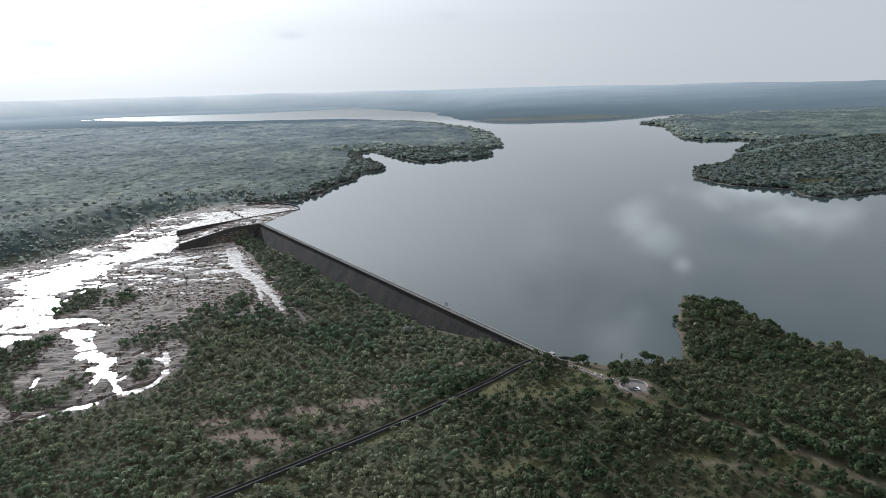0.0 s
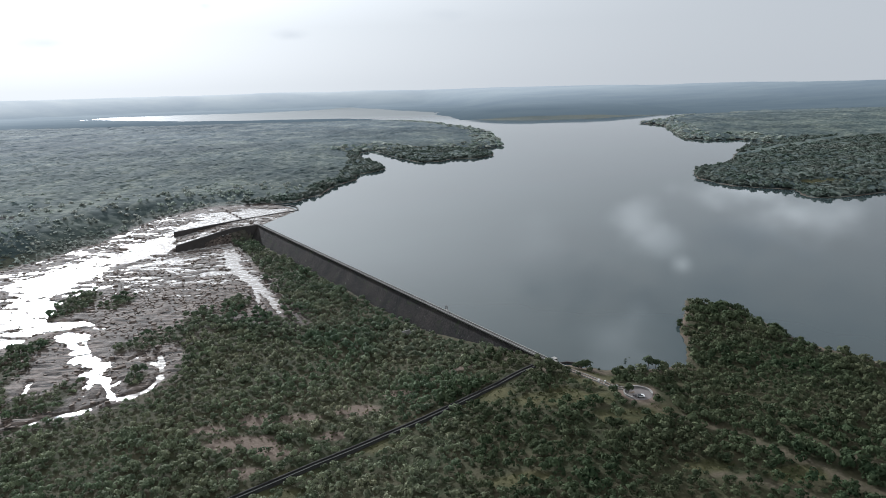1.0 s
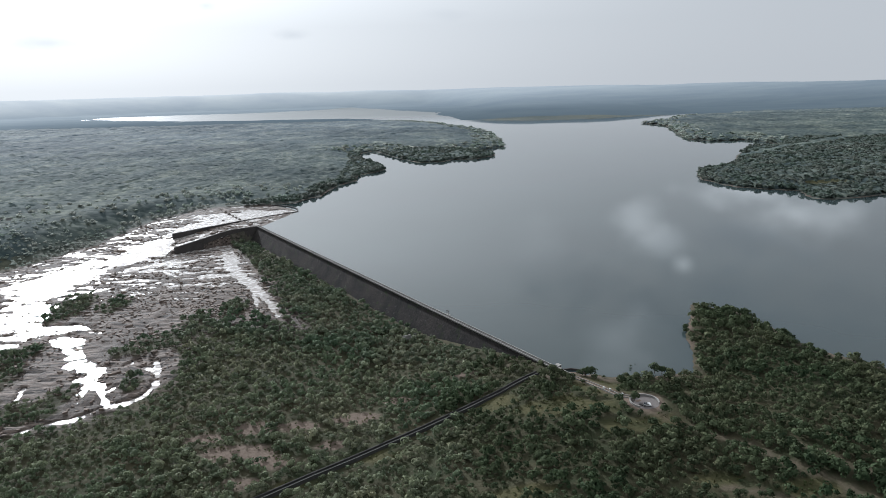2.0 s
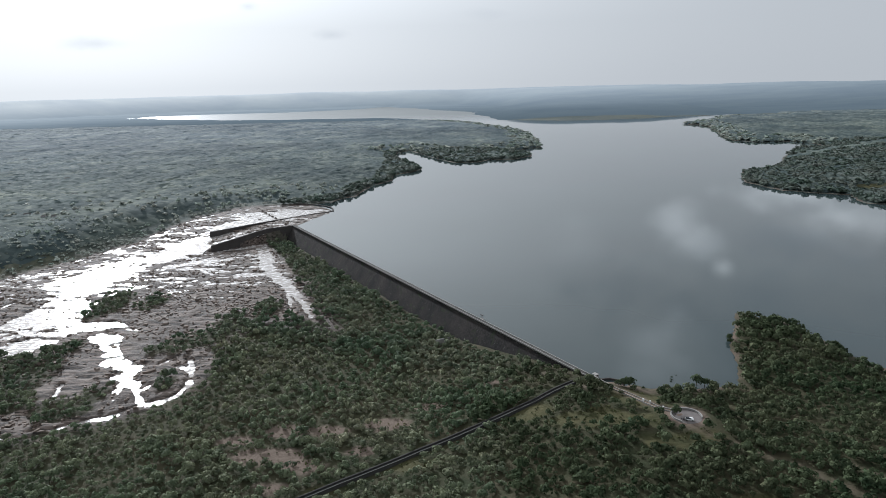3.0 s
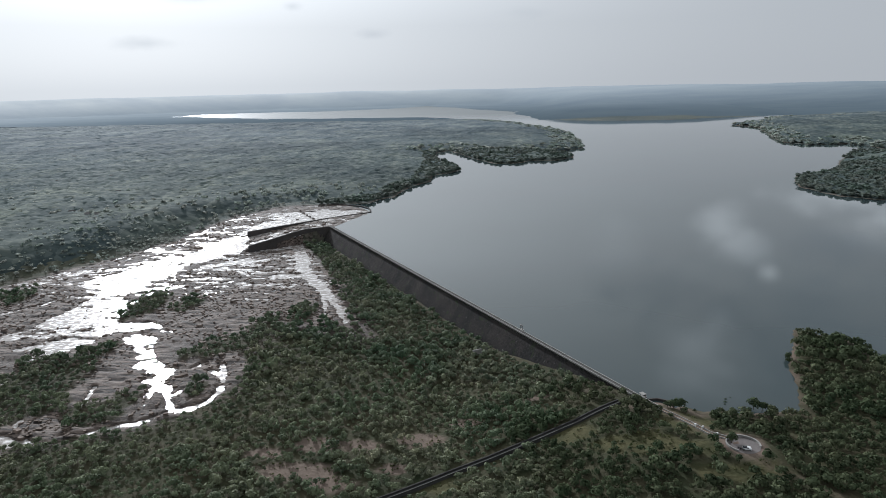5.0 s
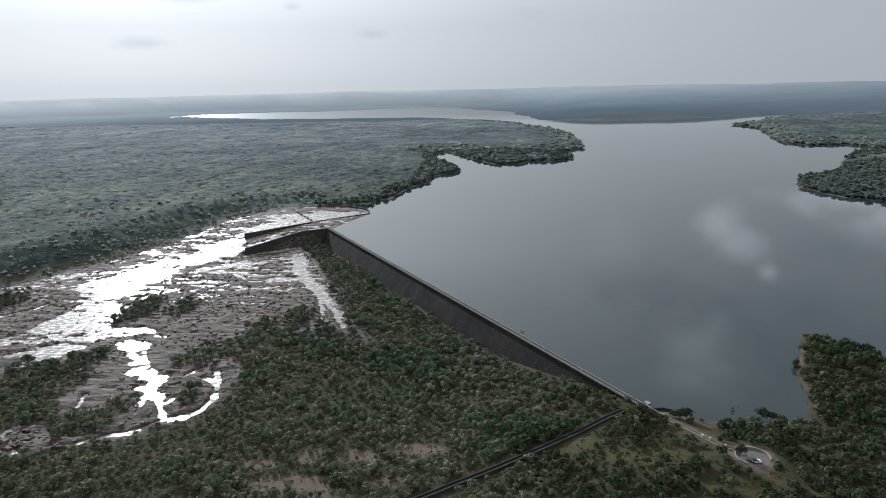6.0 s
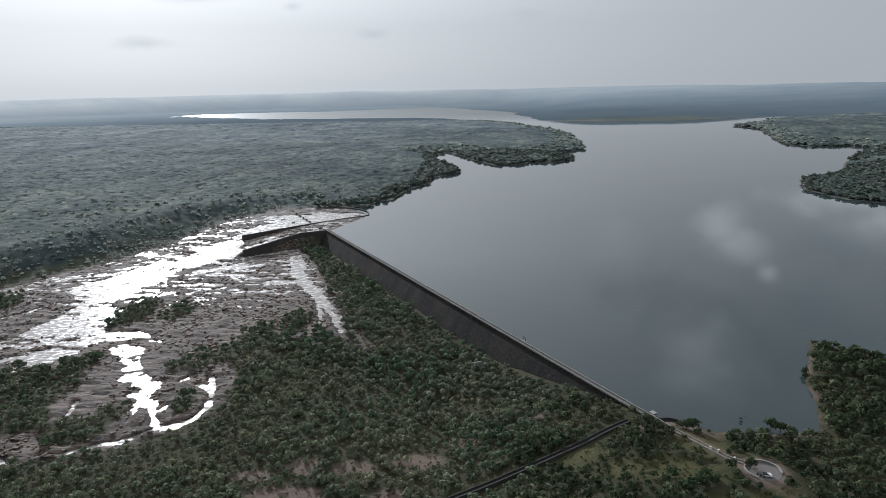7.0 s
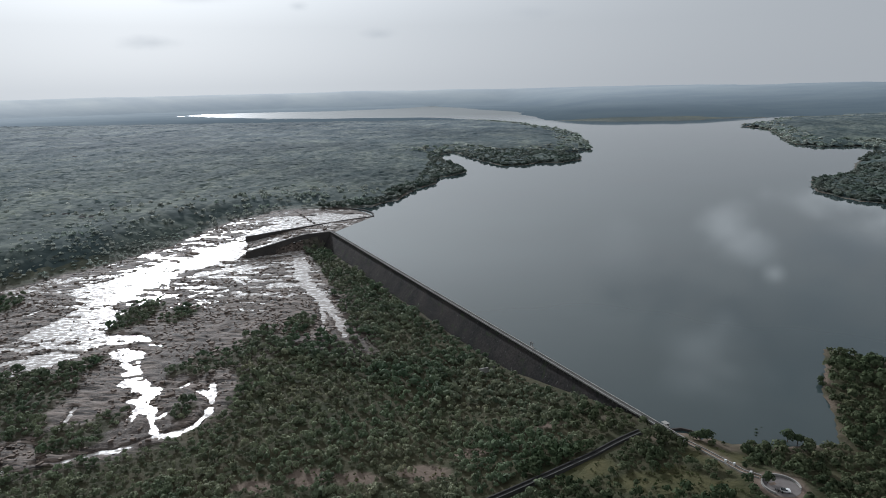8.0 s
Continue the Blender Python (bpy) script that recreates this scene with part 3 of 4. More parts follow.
def run(bm, pts, profile):
    """Sweeps a closed profile of (sideways to the left, up) along points (x, y, z); the profile may be a function of the step."""
    rings = []
    for n, p in enumerate(pts):
        a, b = Vector(pts[max(n - 1, 0)]), Vector(pts[min(n + 1, len(pts) - 1)])
        d = (b - a).xy.normalized()
        prof = profile(n) if callable(profile) else profile
        rings.append([bm.verts.new((p[0] - d.y * s, p[1] + d.x * s, p[2] + h)) for s, h in prof])
    for ra, rb in zip(rings[:-1], rings[1:]):
        for k in range(len(ra)):
            j = (k + 1) % len(ra)
            bm.faces.new((ra[k], ra[j], rb[j], rb[k]))
    bm.faces.new(rings[0][::-1]), bm.faces.new(rings[-1])
    bmesh.ops.recalc_face_normals(bm, faces=bm.faces)
    return bm


def height(x, y):
    return float(plan(np.array([float(x)]), np.array([float(y)]))["z"][0])


# ---- ground, far plain, water ----
def lines(*spans):
    """Grid lines over (from, to, step) spans, steps growing evenly from one span's step to the next."""
    out = []
    for a, b, s0, s1 in spans:
        p = a
        while p < b:
            out.append(p)
            p += s0 + (s1 - s0) * (p - a) / (b - a)
    return np.array(out + [spans[-1][1]])


def sheet(name, xs, ys, keep, material, with_masks, fan=False):
    """A grid of ground; as a fan its lines across spread with distance."""
    gx, gy = np.meshgrid(xs, ys)
    gx = gx * gy if fan else gx
    info = plan(gx.ravel(), gy.ravel())
    z = info["z"]
    nx = len(xs)
    i, j = np.meshgrid(np.arange(nx - 1), np.arange(len(ys) - 1))
    a = (j * nx + i).ravel()
    faces = np.stack([a, a + 1, a + nx + 1, a + nx], 1)
    ok = keep(gx.ravel(), gy.ravel(), info)
    faces = faces[ok[faces].any(1)]
    used = np.unique(faces)
    back = np.zeros(len(z), np.int32)
    back[used] = np.arange(len(used))
    me = mesh_of(name, np.stack([gx.ravel(), gy.ravel(), z], 1)[used], back[faces], material, True)
    if with_masks:
        for key, value in info["masks"].items():
            me.attributes.new(key, "FLOAT", "POINT").data.foreach_set("value", value[used].astype(np.float32))
    return new(name, me)


XS = lines((-3600, -1000, 110, 24), (-1000, -460, 24, 4), (-460, -90, 1.5, 1.5), (-90, 260, 3, 3), (260, 700, 4, 12), (700, 3600, 14, 110))
YS = lines((-400, 180, 40, 5), (180, 270, 3, 3), (270, 700, 1.5, 1.5), (700, 880, 1.7, 2.2), (880, 1700, 3, 14), (1700, 2700, 14, 26))
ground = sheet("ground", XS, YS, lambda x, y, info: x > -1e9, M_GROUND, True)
tagged(ground, "scrub-covered valley floor with a brown rocky river bed", "ground", kind="structure")
YF = [float(YS[-1])]
while YF[-1] < 4960:
    YF.append(YF[-1] * 1.004)
backdrop = sheet("backdrop", np.linspace(-1.33, 1.33, 500), np.array(YF), lambda x, y, info: np.hypot(x, y) < 4970, M_FAR_HAZE, False, True)
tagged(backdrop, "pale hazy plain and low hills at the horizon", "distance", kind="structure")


def flat(name, pts, z, material, label):
    bm = bmesh.new()
    bm.faces.new([bm.verts.new((x, y, z)) for x, y in pts])
    bmesh.ops.recalc_face_normals(bm, faces=bm.faces)
    bmesh.ops.triangulate(bm, faces=bm.faces)
    me = bpy.data.meshes.new(name)
    bm.to_mesh(me)
    bm.free()
    me.materials.append(material)
    return tagged(new(name, me), label, "water", kind="structure")


flat("lake_water", [(62, 311.5), (-195.5, 717), (-167.5, 808), (-180.5, 831), (-195.5, 848), (-213.5, 861), (-240, 872), (-420, 905), (-3500, 1500), (-3500, 4900),
                    (3500, 4900), (3500, 100), (320, 190), (120, 280)], 0.0, M_LAKE, "calm grey-green reservoir water reflecting a pale sky")


def river_water():
    xs, ys = np.arange(-470, -96, 5.0), np.arange(262, 868, 5.0)
    gx, gy = np.meshgrid(xs, ys)
    info = plan(gx.ravel(), gy.ravel())
    nx = len(xs)
    i, j = np.meshgrid(np.arange(nx - 1), np.arange(len(ys) - 1))
    a = (j * nx + i).ravel()
    faces = np.stack([a, a + 1, a + nx + 1, a + nx], 1)
    faces = faces[(info["bed"] < 4)[faces].all(1)]
    drop = info["stream"][faces]
    faces = faces[drop.max(1) - drop.min(1) < 1.3]
    me = mesh_of("river_water", np.stack([gx.ravel(), gy.ravel(), info["stream"]], 1), faces, M_RIVER, True)
    tagged(new("river_water", me), "shallow glittering river water over brown rock ledges", "water", kind="structure")


river_water()


# ---- trees and scrub ----
def crown_shape(rng, leaves, lumps=8, leaf=0.17, up=0.0):
    """Leaf clumps on a lumpy crown of radius 1, its base at z = 0: corners and four-cornered faces."""
    centres, radii = [], []
    for n in range(lumps):
        a, d = rng.uniform(0, 2 * np.pi), rng.uniform(0.15, 0.66) if n else 0.0
        centres.append((d * np.cos(a), d * np.sin(a), rng.uniform(0.45, 0.8) + (0.25 if n == 0 else 0)))
        radii.append(rng.uniform(0.30, 0.48))
    which = rng.integers(0, lumps, leaves)
    dirs = rng.normal(size=(leaves, 3))
    dirs[:, 2] = np.abs(dirs[:, 2]) * 1.1 - 0.35
    dirs /= np.linalg.norm(dirs, axis=1)[:, None]
    at = np.array(centres)[which] + dirs * np.array(radii)[which][:, None] * rng.uniform(0.75, 1.08, (leaves, 1))
    normal = dirs + 0.22 * rng.normal(size=(leaves, 3))
    normal /= np.linalg.norm(normal, axis=1)[:, None]
    side = np.cross(normal, rng.normal(size=(leaves, 3)))
    side /= np.linalg.norm(side, axis=1)[:, None]
    other = np.cross(normal, side)
    s = leaf * rng.uniform(0.65, 1.35, (leaves, 1))
    q = np.stack([at + side * s, at + other * s * 0.8 + normal * s * 0.25, at - side * s * 0.9, at - other * s * 0.85 - normal * s * 0.2], 1)
    soft = dirs * 0.7 + (at - np.array((0, 0, 0.35))) * 0.7 + 0.10 * rng.normal(size=(leaves, 3))
    soft = soft * (1 - up) + np.array((0, 0, up))
    soft /= np.linalg.norm(soft, axis=1)[:, None]
    return q.reshape(-1, 3), np.repeat(soft, 4, 0)


def scatter(x0, x1, y0, y1, cell, seed):
    rng = np.random.default_rng(seed)
    gx, gy = np.meshgrid(np.arange(x0, x1, cell), np.arange(y0, y1, cell))
    x = gx.ravel() + rng.uniform(-0.48, 0.48, gx.size) * cell
    y = gy.ravel() + rng.uniform(-0.48, 0.48, gx.size) * cell
    keep = np.abs(x + 14) < 0.86 * y + 40
    x, y = x[keep], y[keep]
    info = plan(x, y)
    thick = np.clip(1.08 + 0.6 * fbm(x, y, 38, 61, 3), 0.1, 1)
    gap = (info["bed"] < 1.5) & ~((x > -165) & (y < 560) & (info["bed"] > -11) & (info["z"] > info["stream"] + 0.3))
    thick = np.where(gap, np.where(info["isle"] > 0.3, 0.92, 0.0), thick)
    thick = np.where(info["lake"] < 1.5, 0, thick)
    thick = thick * (1 - 0.86 * info["clear"]) * (1 - 0.8 * info["bare"])
    thick = np.where((info["canal"] < 4.6) | (info["path"] < 6) | (info["plat"] < 10.5) | (info["track"] < 2.6), 0, thick)
    thick = np.where((info["v"] > -5) & (info["v"] < 4.5 + 0.62 * (1.5 - info["z"])) & (info["u"] > 4) & (info["u"] < DAM_LEN + 2), 0, thick)
    thick = np.where((info["u"] > DAM_LEN - 6) & (info["u"] < DAM_LEN + 30) & (info["v"] < 60), 0, thick)
    ok = rng.uniform(size=len(x)) < thick
    return x[ok], y[ok], info["z"][ok], info["isle"][ok], rng


def woodland(name, label, spots, sizes, leaves, leaf, material, seed, variants=7, tall=0.95, up=0.0):
    """One mesh of many trees and bushes, each crown a set of leaf clumps over a short trunk."""
    rng = np.random.default_rng(seed)
    shapes = [crown_shape(rng, leaves, int(rng.integers(5, 10)), leaf, up) for _ in range(variants)]
    x, y, z = spots
    blocks, turned = [], []
    pick = rng.integers(0, variants, len(x))
    for k, (shape, soft) in enumerate(shapes):
        n = np.flatnonzero(pick == k)
        if not len(n):
            continue
        a, s = rng.uniform(0, 2 * np.pi, len(n)), sizes[n]
        h = s * tall * rng.uniform(0.8, 1.25, len(n))
        c, d = np.cos(a)[:, None], np.sin(a)[:, None]
        px = x[n][:, None] + s[:, None] * (c * shape[:, 0] - d * shape[:, 1])
        py = y[n][:, None] + s[:, None] * (d * shape[:, 0] + c * shape[:, 1])
        pz = z[n][:, None] + h[:, None] * shape[:, 2] + 0.1 * s[:, None]
        blocks.append(np.stack([px, py, pz], 2).reshape(-1, 3))
        turned.append(np.stack([c * soft[:, 0] - d * soft[:, 1], d * soft[:, 0] + c * soft[:, 1], np.ones((len(n), 1)) * soft[:, 2]], 2).reshape(-1, 3))
    verts = np.concatenate(blocks)
    me = mesh_of(name, verts, np.arange(len(verts)).reshape(-1, 4), material, True, np.concatenate(turned))
    return tagged(new(name, me), label, "woodland", kind="stuff")


def tree_thing(rng, leaves):
    """A small thorn tree: tapered trunk with limbs, and a crown of leaf clumps."""
    ob = thing("tree", "small rounded dark green thorn tree in the scrub", "tree", group="trees below the dam")
    bm = bmesh.new()
    tube(bm, (0, 0, -0.3), (0.05, 0.03, 1.2), 0.16, 0.11)
    for n in range(4):
        a = n * 1.6 + rng.uniform(0, 0.6)
        tube(bm, (0.05, 0.03, 1.0), (1.3 * math.cos(a), 1.3 * math.sin(a), 2.3), 0.08, 0.03, 5)
    part("trunk", bm, M_BARK, ob, "short forked brown trunk")
    q, soft = crown_shape(rng, leaves, int(rng.integers(7, 12)), 0.125, 0.12)
    q = q * 3.0
    crown = new("crown", mesh_of("crown", q + np.array((0, 0, 0.3)), np.arange(len(q)).reshape(-1, 4), M_LEAF, True, soft))
    crown.parent = ob
    return ob


def canopy(step, x0, x1, y0, y1, tall, seed):
    """The closed tops of far woods: a lumpy sheet that sinks below the ground where the land is open."""
    rng = np.random.default_rng(seed)
    xs, ys = np.arange(x0, x1, step), np.arange(y0, y1, step)
    gx, gy = np.meshgrid(xs, ys)
    x = gx.ravel() + rng.uniform(-0.4, 0.4, gx.size) * step
    y = gy.ravel() + rng.uniform(-0.4, 0.4, gx.size) * step
    info = plan(x, y)
    lumps = rng.uniform(-0.5, 0.5, len(x)) * 1.1 + 0.5 * fbm(x, y, 4 * step, 83, 3)
    cover = smooth(-0.95, -0.5, fbm(x, y, 85, 85, 4) + 0.35 * fbm(x, y, 400, 87, 2))
    edge = smooth(3, 9, info["lake"]) * ~((y > 2500) & (x > 120) & (x < 1300)) * smooth(8, 40, info["bed"]) * (0.4 + 0.6 * smooth(20, 220, info["bed"])) * (1 - info["clear"])
    edge = edge * (smooth(y0, y0 + 110, y) if y0 > 1000 else 1.0)
    z = info["z"] - 1.0 + (tall * (0.75 + 0.55 * lumps) + 1.0) * cover * edge
    ok = (info["lake"] > 2) & ~(info["right"] & (y < 900) & (x < 330) & (info["v"] > -60)) & (np.abs(x + 14) < 0.95 * y + 60)
    nx = len(xs)
    i, j = np.meshgrid(np.arange(nx - 1), np.arange(len(ys) - 1))
    a = (j * nx + i).ravel()
    faces = np.stack([a, a + 1, a + nx + 1, a + nx], 1)
    faces = faces[ok[faces].all(1)]
    used = np.unique(faces)
    back = np.zeros(len(z), np.int32)
    back[used] = np.arange(len(used))
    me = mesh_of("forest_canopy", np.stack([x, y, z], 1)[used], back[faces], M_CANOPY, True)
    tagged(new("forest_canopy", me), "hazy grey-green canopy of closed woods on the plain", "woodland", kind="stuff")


def plant_all():
    x, y, z, isle, rng = scatter(-345, 330, 170, 345, 3.6, 1)
    size = (1.35 + 2.5 * rng.uniform(0, 1, len(x)) ** 1.7) * (1 + 0.45 * fbm(x, y, 30, 71, 2))
    near = np.flatnonzero((y < 246) & (np.abs(x - 15) < 130))
    near = near[np.argsort(y[near])][:300]
    rest = np.setdiff1d(np.arange(len(x)), near)
    kinds = [tree_thing(rng, 330) for _ in range(6)]
    used = set()
    for n in near:
        k = int(rng.integers(0, 6))
        m = pose(float(x[n]), float(y[n]), float(z[n]), 0, 0, float(rng.uniform(0, 360)))
        s = float(size[n]) / 3.0
        if k in used:
            t = copy_thing(kinds[k], m)
        else:
            t = kinds[k]
            t.matrix_basis = m
            used.add(k)
        t.scale = (s, s, s * float(rng.uniform(0.85, 1.2)))
    pale = x[rest] + 60 * fbm(x[rest], y[rest], 45, 79, 4) + rng.normal(0, 9, len(rest)) < -8
    for name, label, k, material in (("scrub_woodland", "dense rounded dark green thorn scrub on the valley floor", rest[~pale], M_LEAF),
                                     ("pale_scrub", "grey-green thorn scrub over brown soil on the valley floor", rest[pale], M_LEAF_PALE)):
        woodland(name, label, (x[k], y[k], z[k]), size[k] * (0.88 if material is M_LEAF_PALE else 1.0), 116, 0.17, material, 3, up=0.12)
    x, y, z, isle, rng = scatter(-560, 330, 345, 760, 4.4, 2)
    size = (1.7 + 2.5 * rng.uniform(0, 1, len(x)) ** 1.5) * (1 + 0.4 * fbm(x, y, 35, 74, 2)) * np.where(isle > 0.3, 0.9, 1)
    info = plan(x, y)
    low = info["right"] & (info["bed"] > 0) & (x < -10) & (y + 0.55 * x + 20 * fbm(x, y, 45, 89, 3) < 345)
    woodland("pale_scrub", "grey-green thorn scrub on the open valley floor", (x[low], y[low], z[low]), size[low] * 0.8, 64, 0.235, M_LEAF_PALE, 24, up=0.15)
    k = (info["right"] | (info["bed"] < 0)) & ~low
    head = k & (x > 75 - 0.2 * (y - 345))
    low_side = k & ~head
    woodland("valley_woodland", "dense green trees on the damp ground below the dam", (x[low_side], y[low_side], z[low_side]), size[low_side], 66, 0.23, M_LEAF_VALLEY, 4, up=0.12)
    woodland("headland_woodland", "dense dark green trees covering the lake headland", (x[head], y[head], z[head]), size[head], 86, 0.2, M_LEAF, 34, up=0.12)
    k = ~k & ~low & (rng.uniform(size=len(x)) < 0.40 + 0.6 * fbm(x, y, 70, 73, 3))
    woodland("bank_woodland", "open grey-green scrub on the far river bank", (x[k], y[k], z[k]), size[k] * 0.85, 40, 0.3, M_LEAF_HAZE, 14, tall=0.6, up=0.85)
    x, y, z, isle, rng = scatter(-1200, 1100, 760, 1500, 8.0, 5)
    size = rng.uniform(4.0, 6.8, len(x))
    lake = plan(x, y)["lake"]
    east = (x > -150) | (lake < 30)
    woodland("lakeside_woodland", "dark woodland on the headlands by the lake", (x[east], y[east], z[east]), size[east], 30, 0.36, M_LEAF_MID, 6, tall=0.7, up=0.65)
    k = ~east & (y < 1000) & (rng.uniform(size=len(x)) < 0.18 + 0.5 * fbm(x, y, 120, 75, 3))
    woodland("plain_woodland", "scattered grey-green trees over the far plain", (x[k], y[k], z[k]), size[k] * 0.7, 26, 0.36, M_LEAF_HAZE, 16, tall=0.8, up=0.75)
    x, y, z, isle, rng = scatter(-600, 1500, 1500, 2740, 15, 7)
    k = (plan(x, y)["lake"] < 80) & ~((y > 2560) & (x > 150) & (x < 1250))
    woodland("distant_woodland", "bluish dark trees along the distant lake arms", (x[k], y[k], z[k]), rng.uniform(6, 10, len(x))[k], 18, 0.5, M_LEAF_HAZE, 8, tall=0.5, up=0.6)
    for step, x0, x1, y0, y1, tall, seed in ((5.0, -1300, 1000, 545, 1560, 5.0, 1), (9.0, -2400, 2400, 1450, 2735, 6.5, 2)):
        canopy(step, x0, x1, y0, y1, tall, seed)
    # low shrubs in the clearings and on bare ground
    rng = np.random.default_rng(9)
    x, y = rng.uniform(-130, 150, 9000), rng.uniform(190, 320, 9000)
    info = plan(x, y)
    k = (np.maximum(info["clear"], info["bare"]) > 0.4) & (info["lake"] > 2) & (info["canal"] > 2.8) & (info["path"] > 3.6) & (info["plat"] > 8.4)
    k &= rng.uniform(size=len(x)) < 0.45 + 0.9 * fbm(x, y, 9, 95, 3)
    woodland("low_shrubs", "low olive shrubs dotted over dry grass clearings", (x[k], y[k], info["z"][k] - 0.15), (rng.uniform(0.35, 1.0, len(x)) ** 1.4 * 1.1)[k], 26, 0.26, M_SHRUB, 10)


plant_all()


# ---- dam ----
def on_dam(u, v=0.0, z=0.0):
    p = DAM_A + DAM_DIR * u + DAM_OUT * v
    return (float(p[0]), float(p[1]), float(z))


def dam():
    ob = thing("dam", "long straight dark masonry dam with pale parapets along its crest", "dam")
    top, foot = 2.0, 17.5
    steps = [on_dam(u, 0, top) for u in np.linspace(-4, DAM_LEN, 80)]
    side = [(0, 0), (0, -10), (14.0, -19.5), (2.5, -1.3), (2.9, -1.0), (2.9, 0)]
    part("dam_body", run(bmesh.new(), steps, side), M_DAM, ob)
    part("walkway", run(bmesh.new(), [on_dam(u, 0, top) for u in (-4, DAM_LEN)], [(0.28, -0.02), (0.28, 0.06), (2.6, 0.06), (2.6, -0.02)]), M_DECK, ob)
    for v in (0.0, 2.6):
        part("parapet", run(bmesh.new(), [on_dam(u, v, top) for u in (-4, DAM_LEN)], [(0, 0), (0, 0.72), (-0.05, 0.74), (-0.05, 0.88), (0.33, 0.88), (0.33, 0.74), (0.28, 0.72), (0.28, 0)]),
             M_COPING, ob, "pale coped parapet wall")
    turn = math.degrees(math.atan2(DAM_DIR[1], DAM_DIR[0]))
    pier = box(bmesh.new(), (0.3, 0.32, 1.3), (0, 0, 0), 0, 0.04)
    first = part("pier", pier, M_DECK, ob, "small stone pier")
    for n, u in enumerate(np.arange(4, DAM_LEN - 2, 3.2)):
        o = first if n == 0 else new("pier", first.data)
        o.parent = ob
        o.matrix_basis = pose(*on_dam(u, 3.08, top - 0.2), 0, 0, turn)
    return ob


dam()


def wall_run(name, label, pts, wide, deep, material, category="wall", cope=None):
    ob = thing(name, label, category)
    part("wall_body", run(bmesh.new(), pts, [(0, 0), (0, -deep), (wide, -deep), (wide, 0)]), material, ob)
    if cope:
        part("coping", run(bmesh.new(), pts, [(-0.12, 0.0), (-0.12, 0.25), (wide + 0.12, 0.25), (wide + 0.12, 0.0)]), cope, ob, "paler coping course")
    return ob


wall_run("wing_wall", "dark masonry wing wall stepping down from the dam end", [(-193, 721, 2.2), (-223, 710, 1.0), (-234, 700, -0.5), (-252, 682, -3.6), (-270, 664, -6.4)], 2.2, 17, M_MASONRY)
wall_run("divide_wall", "long low dark masonry wall dividing the spillway", [(-167, 809, 0.6), (-196, 789, 0.3), (-226, 766, -0.4), (-258, 741, -1.6), (-290, 716, -3.0)], 1.8, 9, M_MASONRY)
arc = [(-167 - 68 * (1 - math.cos(a)), 809 + 54 * math.sin(a), 0.95) for a in np.linspace(0, 1.5, 14)]
wall_run("weir", "thin curved overflow weir of dark masonry", arc, 1.4, 5, M_MASONRY)


# ---- canal ----
def canal():
    ob = thing("canal", "narrow dark masonry canal running down from the dam", "canal")
    pts = []
    for (ax, ay), (bx, by) in zip(CANAL[:-1], CANAL[1:]):
        for t in np.linspace(0, 1, 6)[:-1]:
            pts.append((ax + (bx - ax) * t, ay + (by - ay) * t))
    pts.append(CANAL[-1])
    zs = [height(x, y) for x, y in pts]
    zs = np.convolve(np.r_[[zs[0]] * 3, zs, [zs[-1]] * 3], np.ones(7) / 7, "valid") + 1.6
    run3 = [(x, y, float(z)) for (x, y), z in zip(pts, zs)]
    part("channel_bed", run(bmesh.new(), run3, [(-0.9, -0.9), (-0.9, -4), (0.9, -4), (0.9, -0.9)]), M_CANAL, ob)
    part("side_wall", run(bmesh.new(), run3, [(-1.4, 0), (-2.0, -4.5), (-0.8, -4.5), (-0.9, 0)]), M_CANAL, ob)
    part("side_wall", run(bmesh.new(), run3, [(0.9, 0), (0.8, -4.5), (2.0, -4.5), (1.4, 0)]), M_CANAL, ob)
    part("coping", run(bmesh.new(), run3, [(-1.45, 0), (-1.45, 0.1), (-1.15, 0.1), (-1.15, 0)]), M_DECK, ob, "thin paler coping strip")


canal()


# ---- crest path, platform, car, small structures at the dam's end ----
M_WHITE = surface("white_paint", (0.62, 0.62, 0.60), (0.80, 0.80, 0.78), 0.5, 4.0, 0.5)
M_CARPAINT, _nt, _p, _ = nodes_of("white_car_paint")
_p.inputs["Base Color"].default_value, _p.inputs["Roughness"].default_value = (0.78, 0.78, 0.77, 1), 0.25
M_GLASS, _nt, _p, _ = nodes_of("dark_window_glass")
_p.inputs["Base Color"].default_value, _p.inputs["Roughness"].default_value = (0.02, 0.025, 0.03, 1), 0.08
M_TYRE = surface("tyre_rubber", (0.015, 0.015, 0.015), (0.03, 0.03, 0.03), 2, 20, 0.9)
M_STEEL = surface("dull_steel", (0.10, 0.10, 0.10), (0.22, 0.21, 0.20), 1, 12, 0.5)
M_ROCK = surface("river_rock", (0.085, 0.066, 0.054), (0.27, 0.21, 0.17), 0.25, 2.5, 0.8, 0.5, 0.15)
M_RED = surface("red_earth", (0.13, 0.095, 0.07), (0.24, 0.18, 0.135), 0.4, 3.0, 0.95)


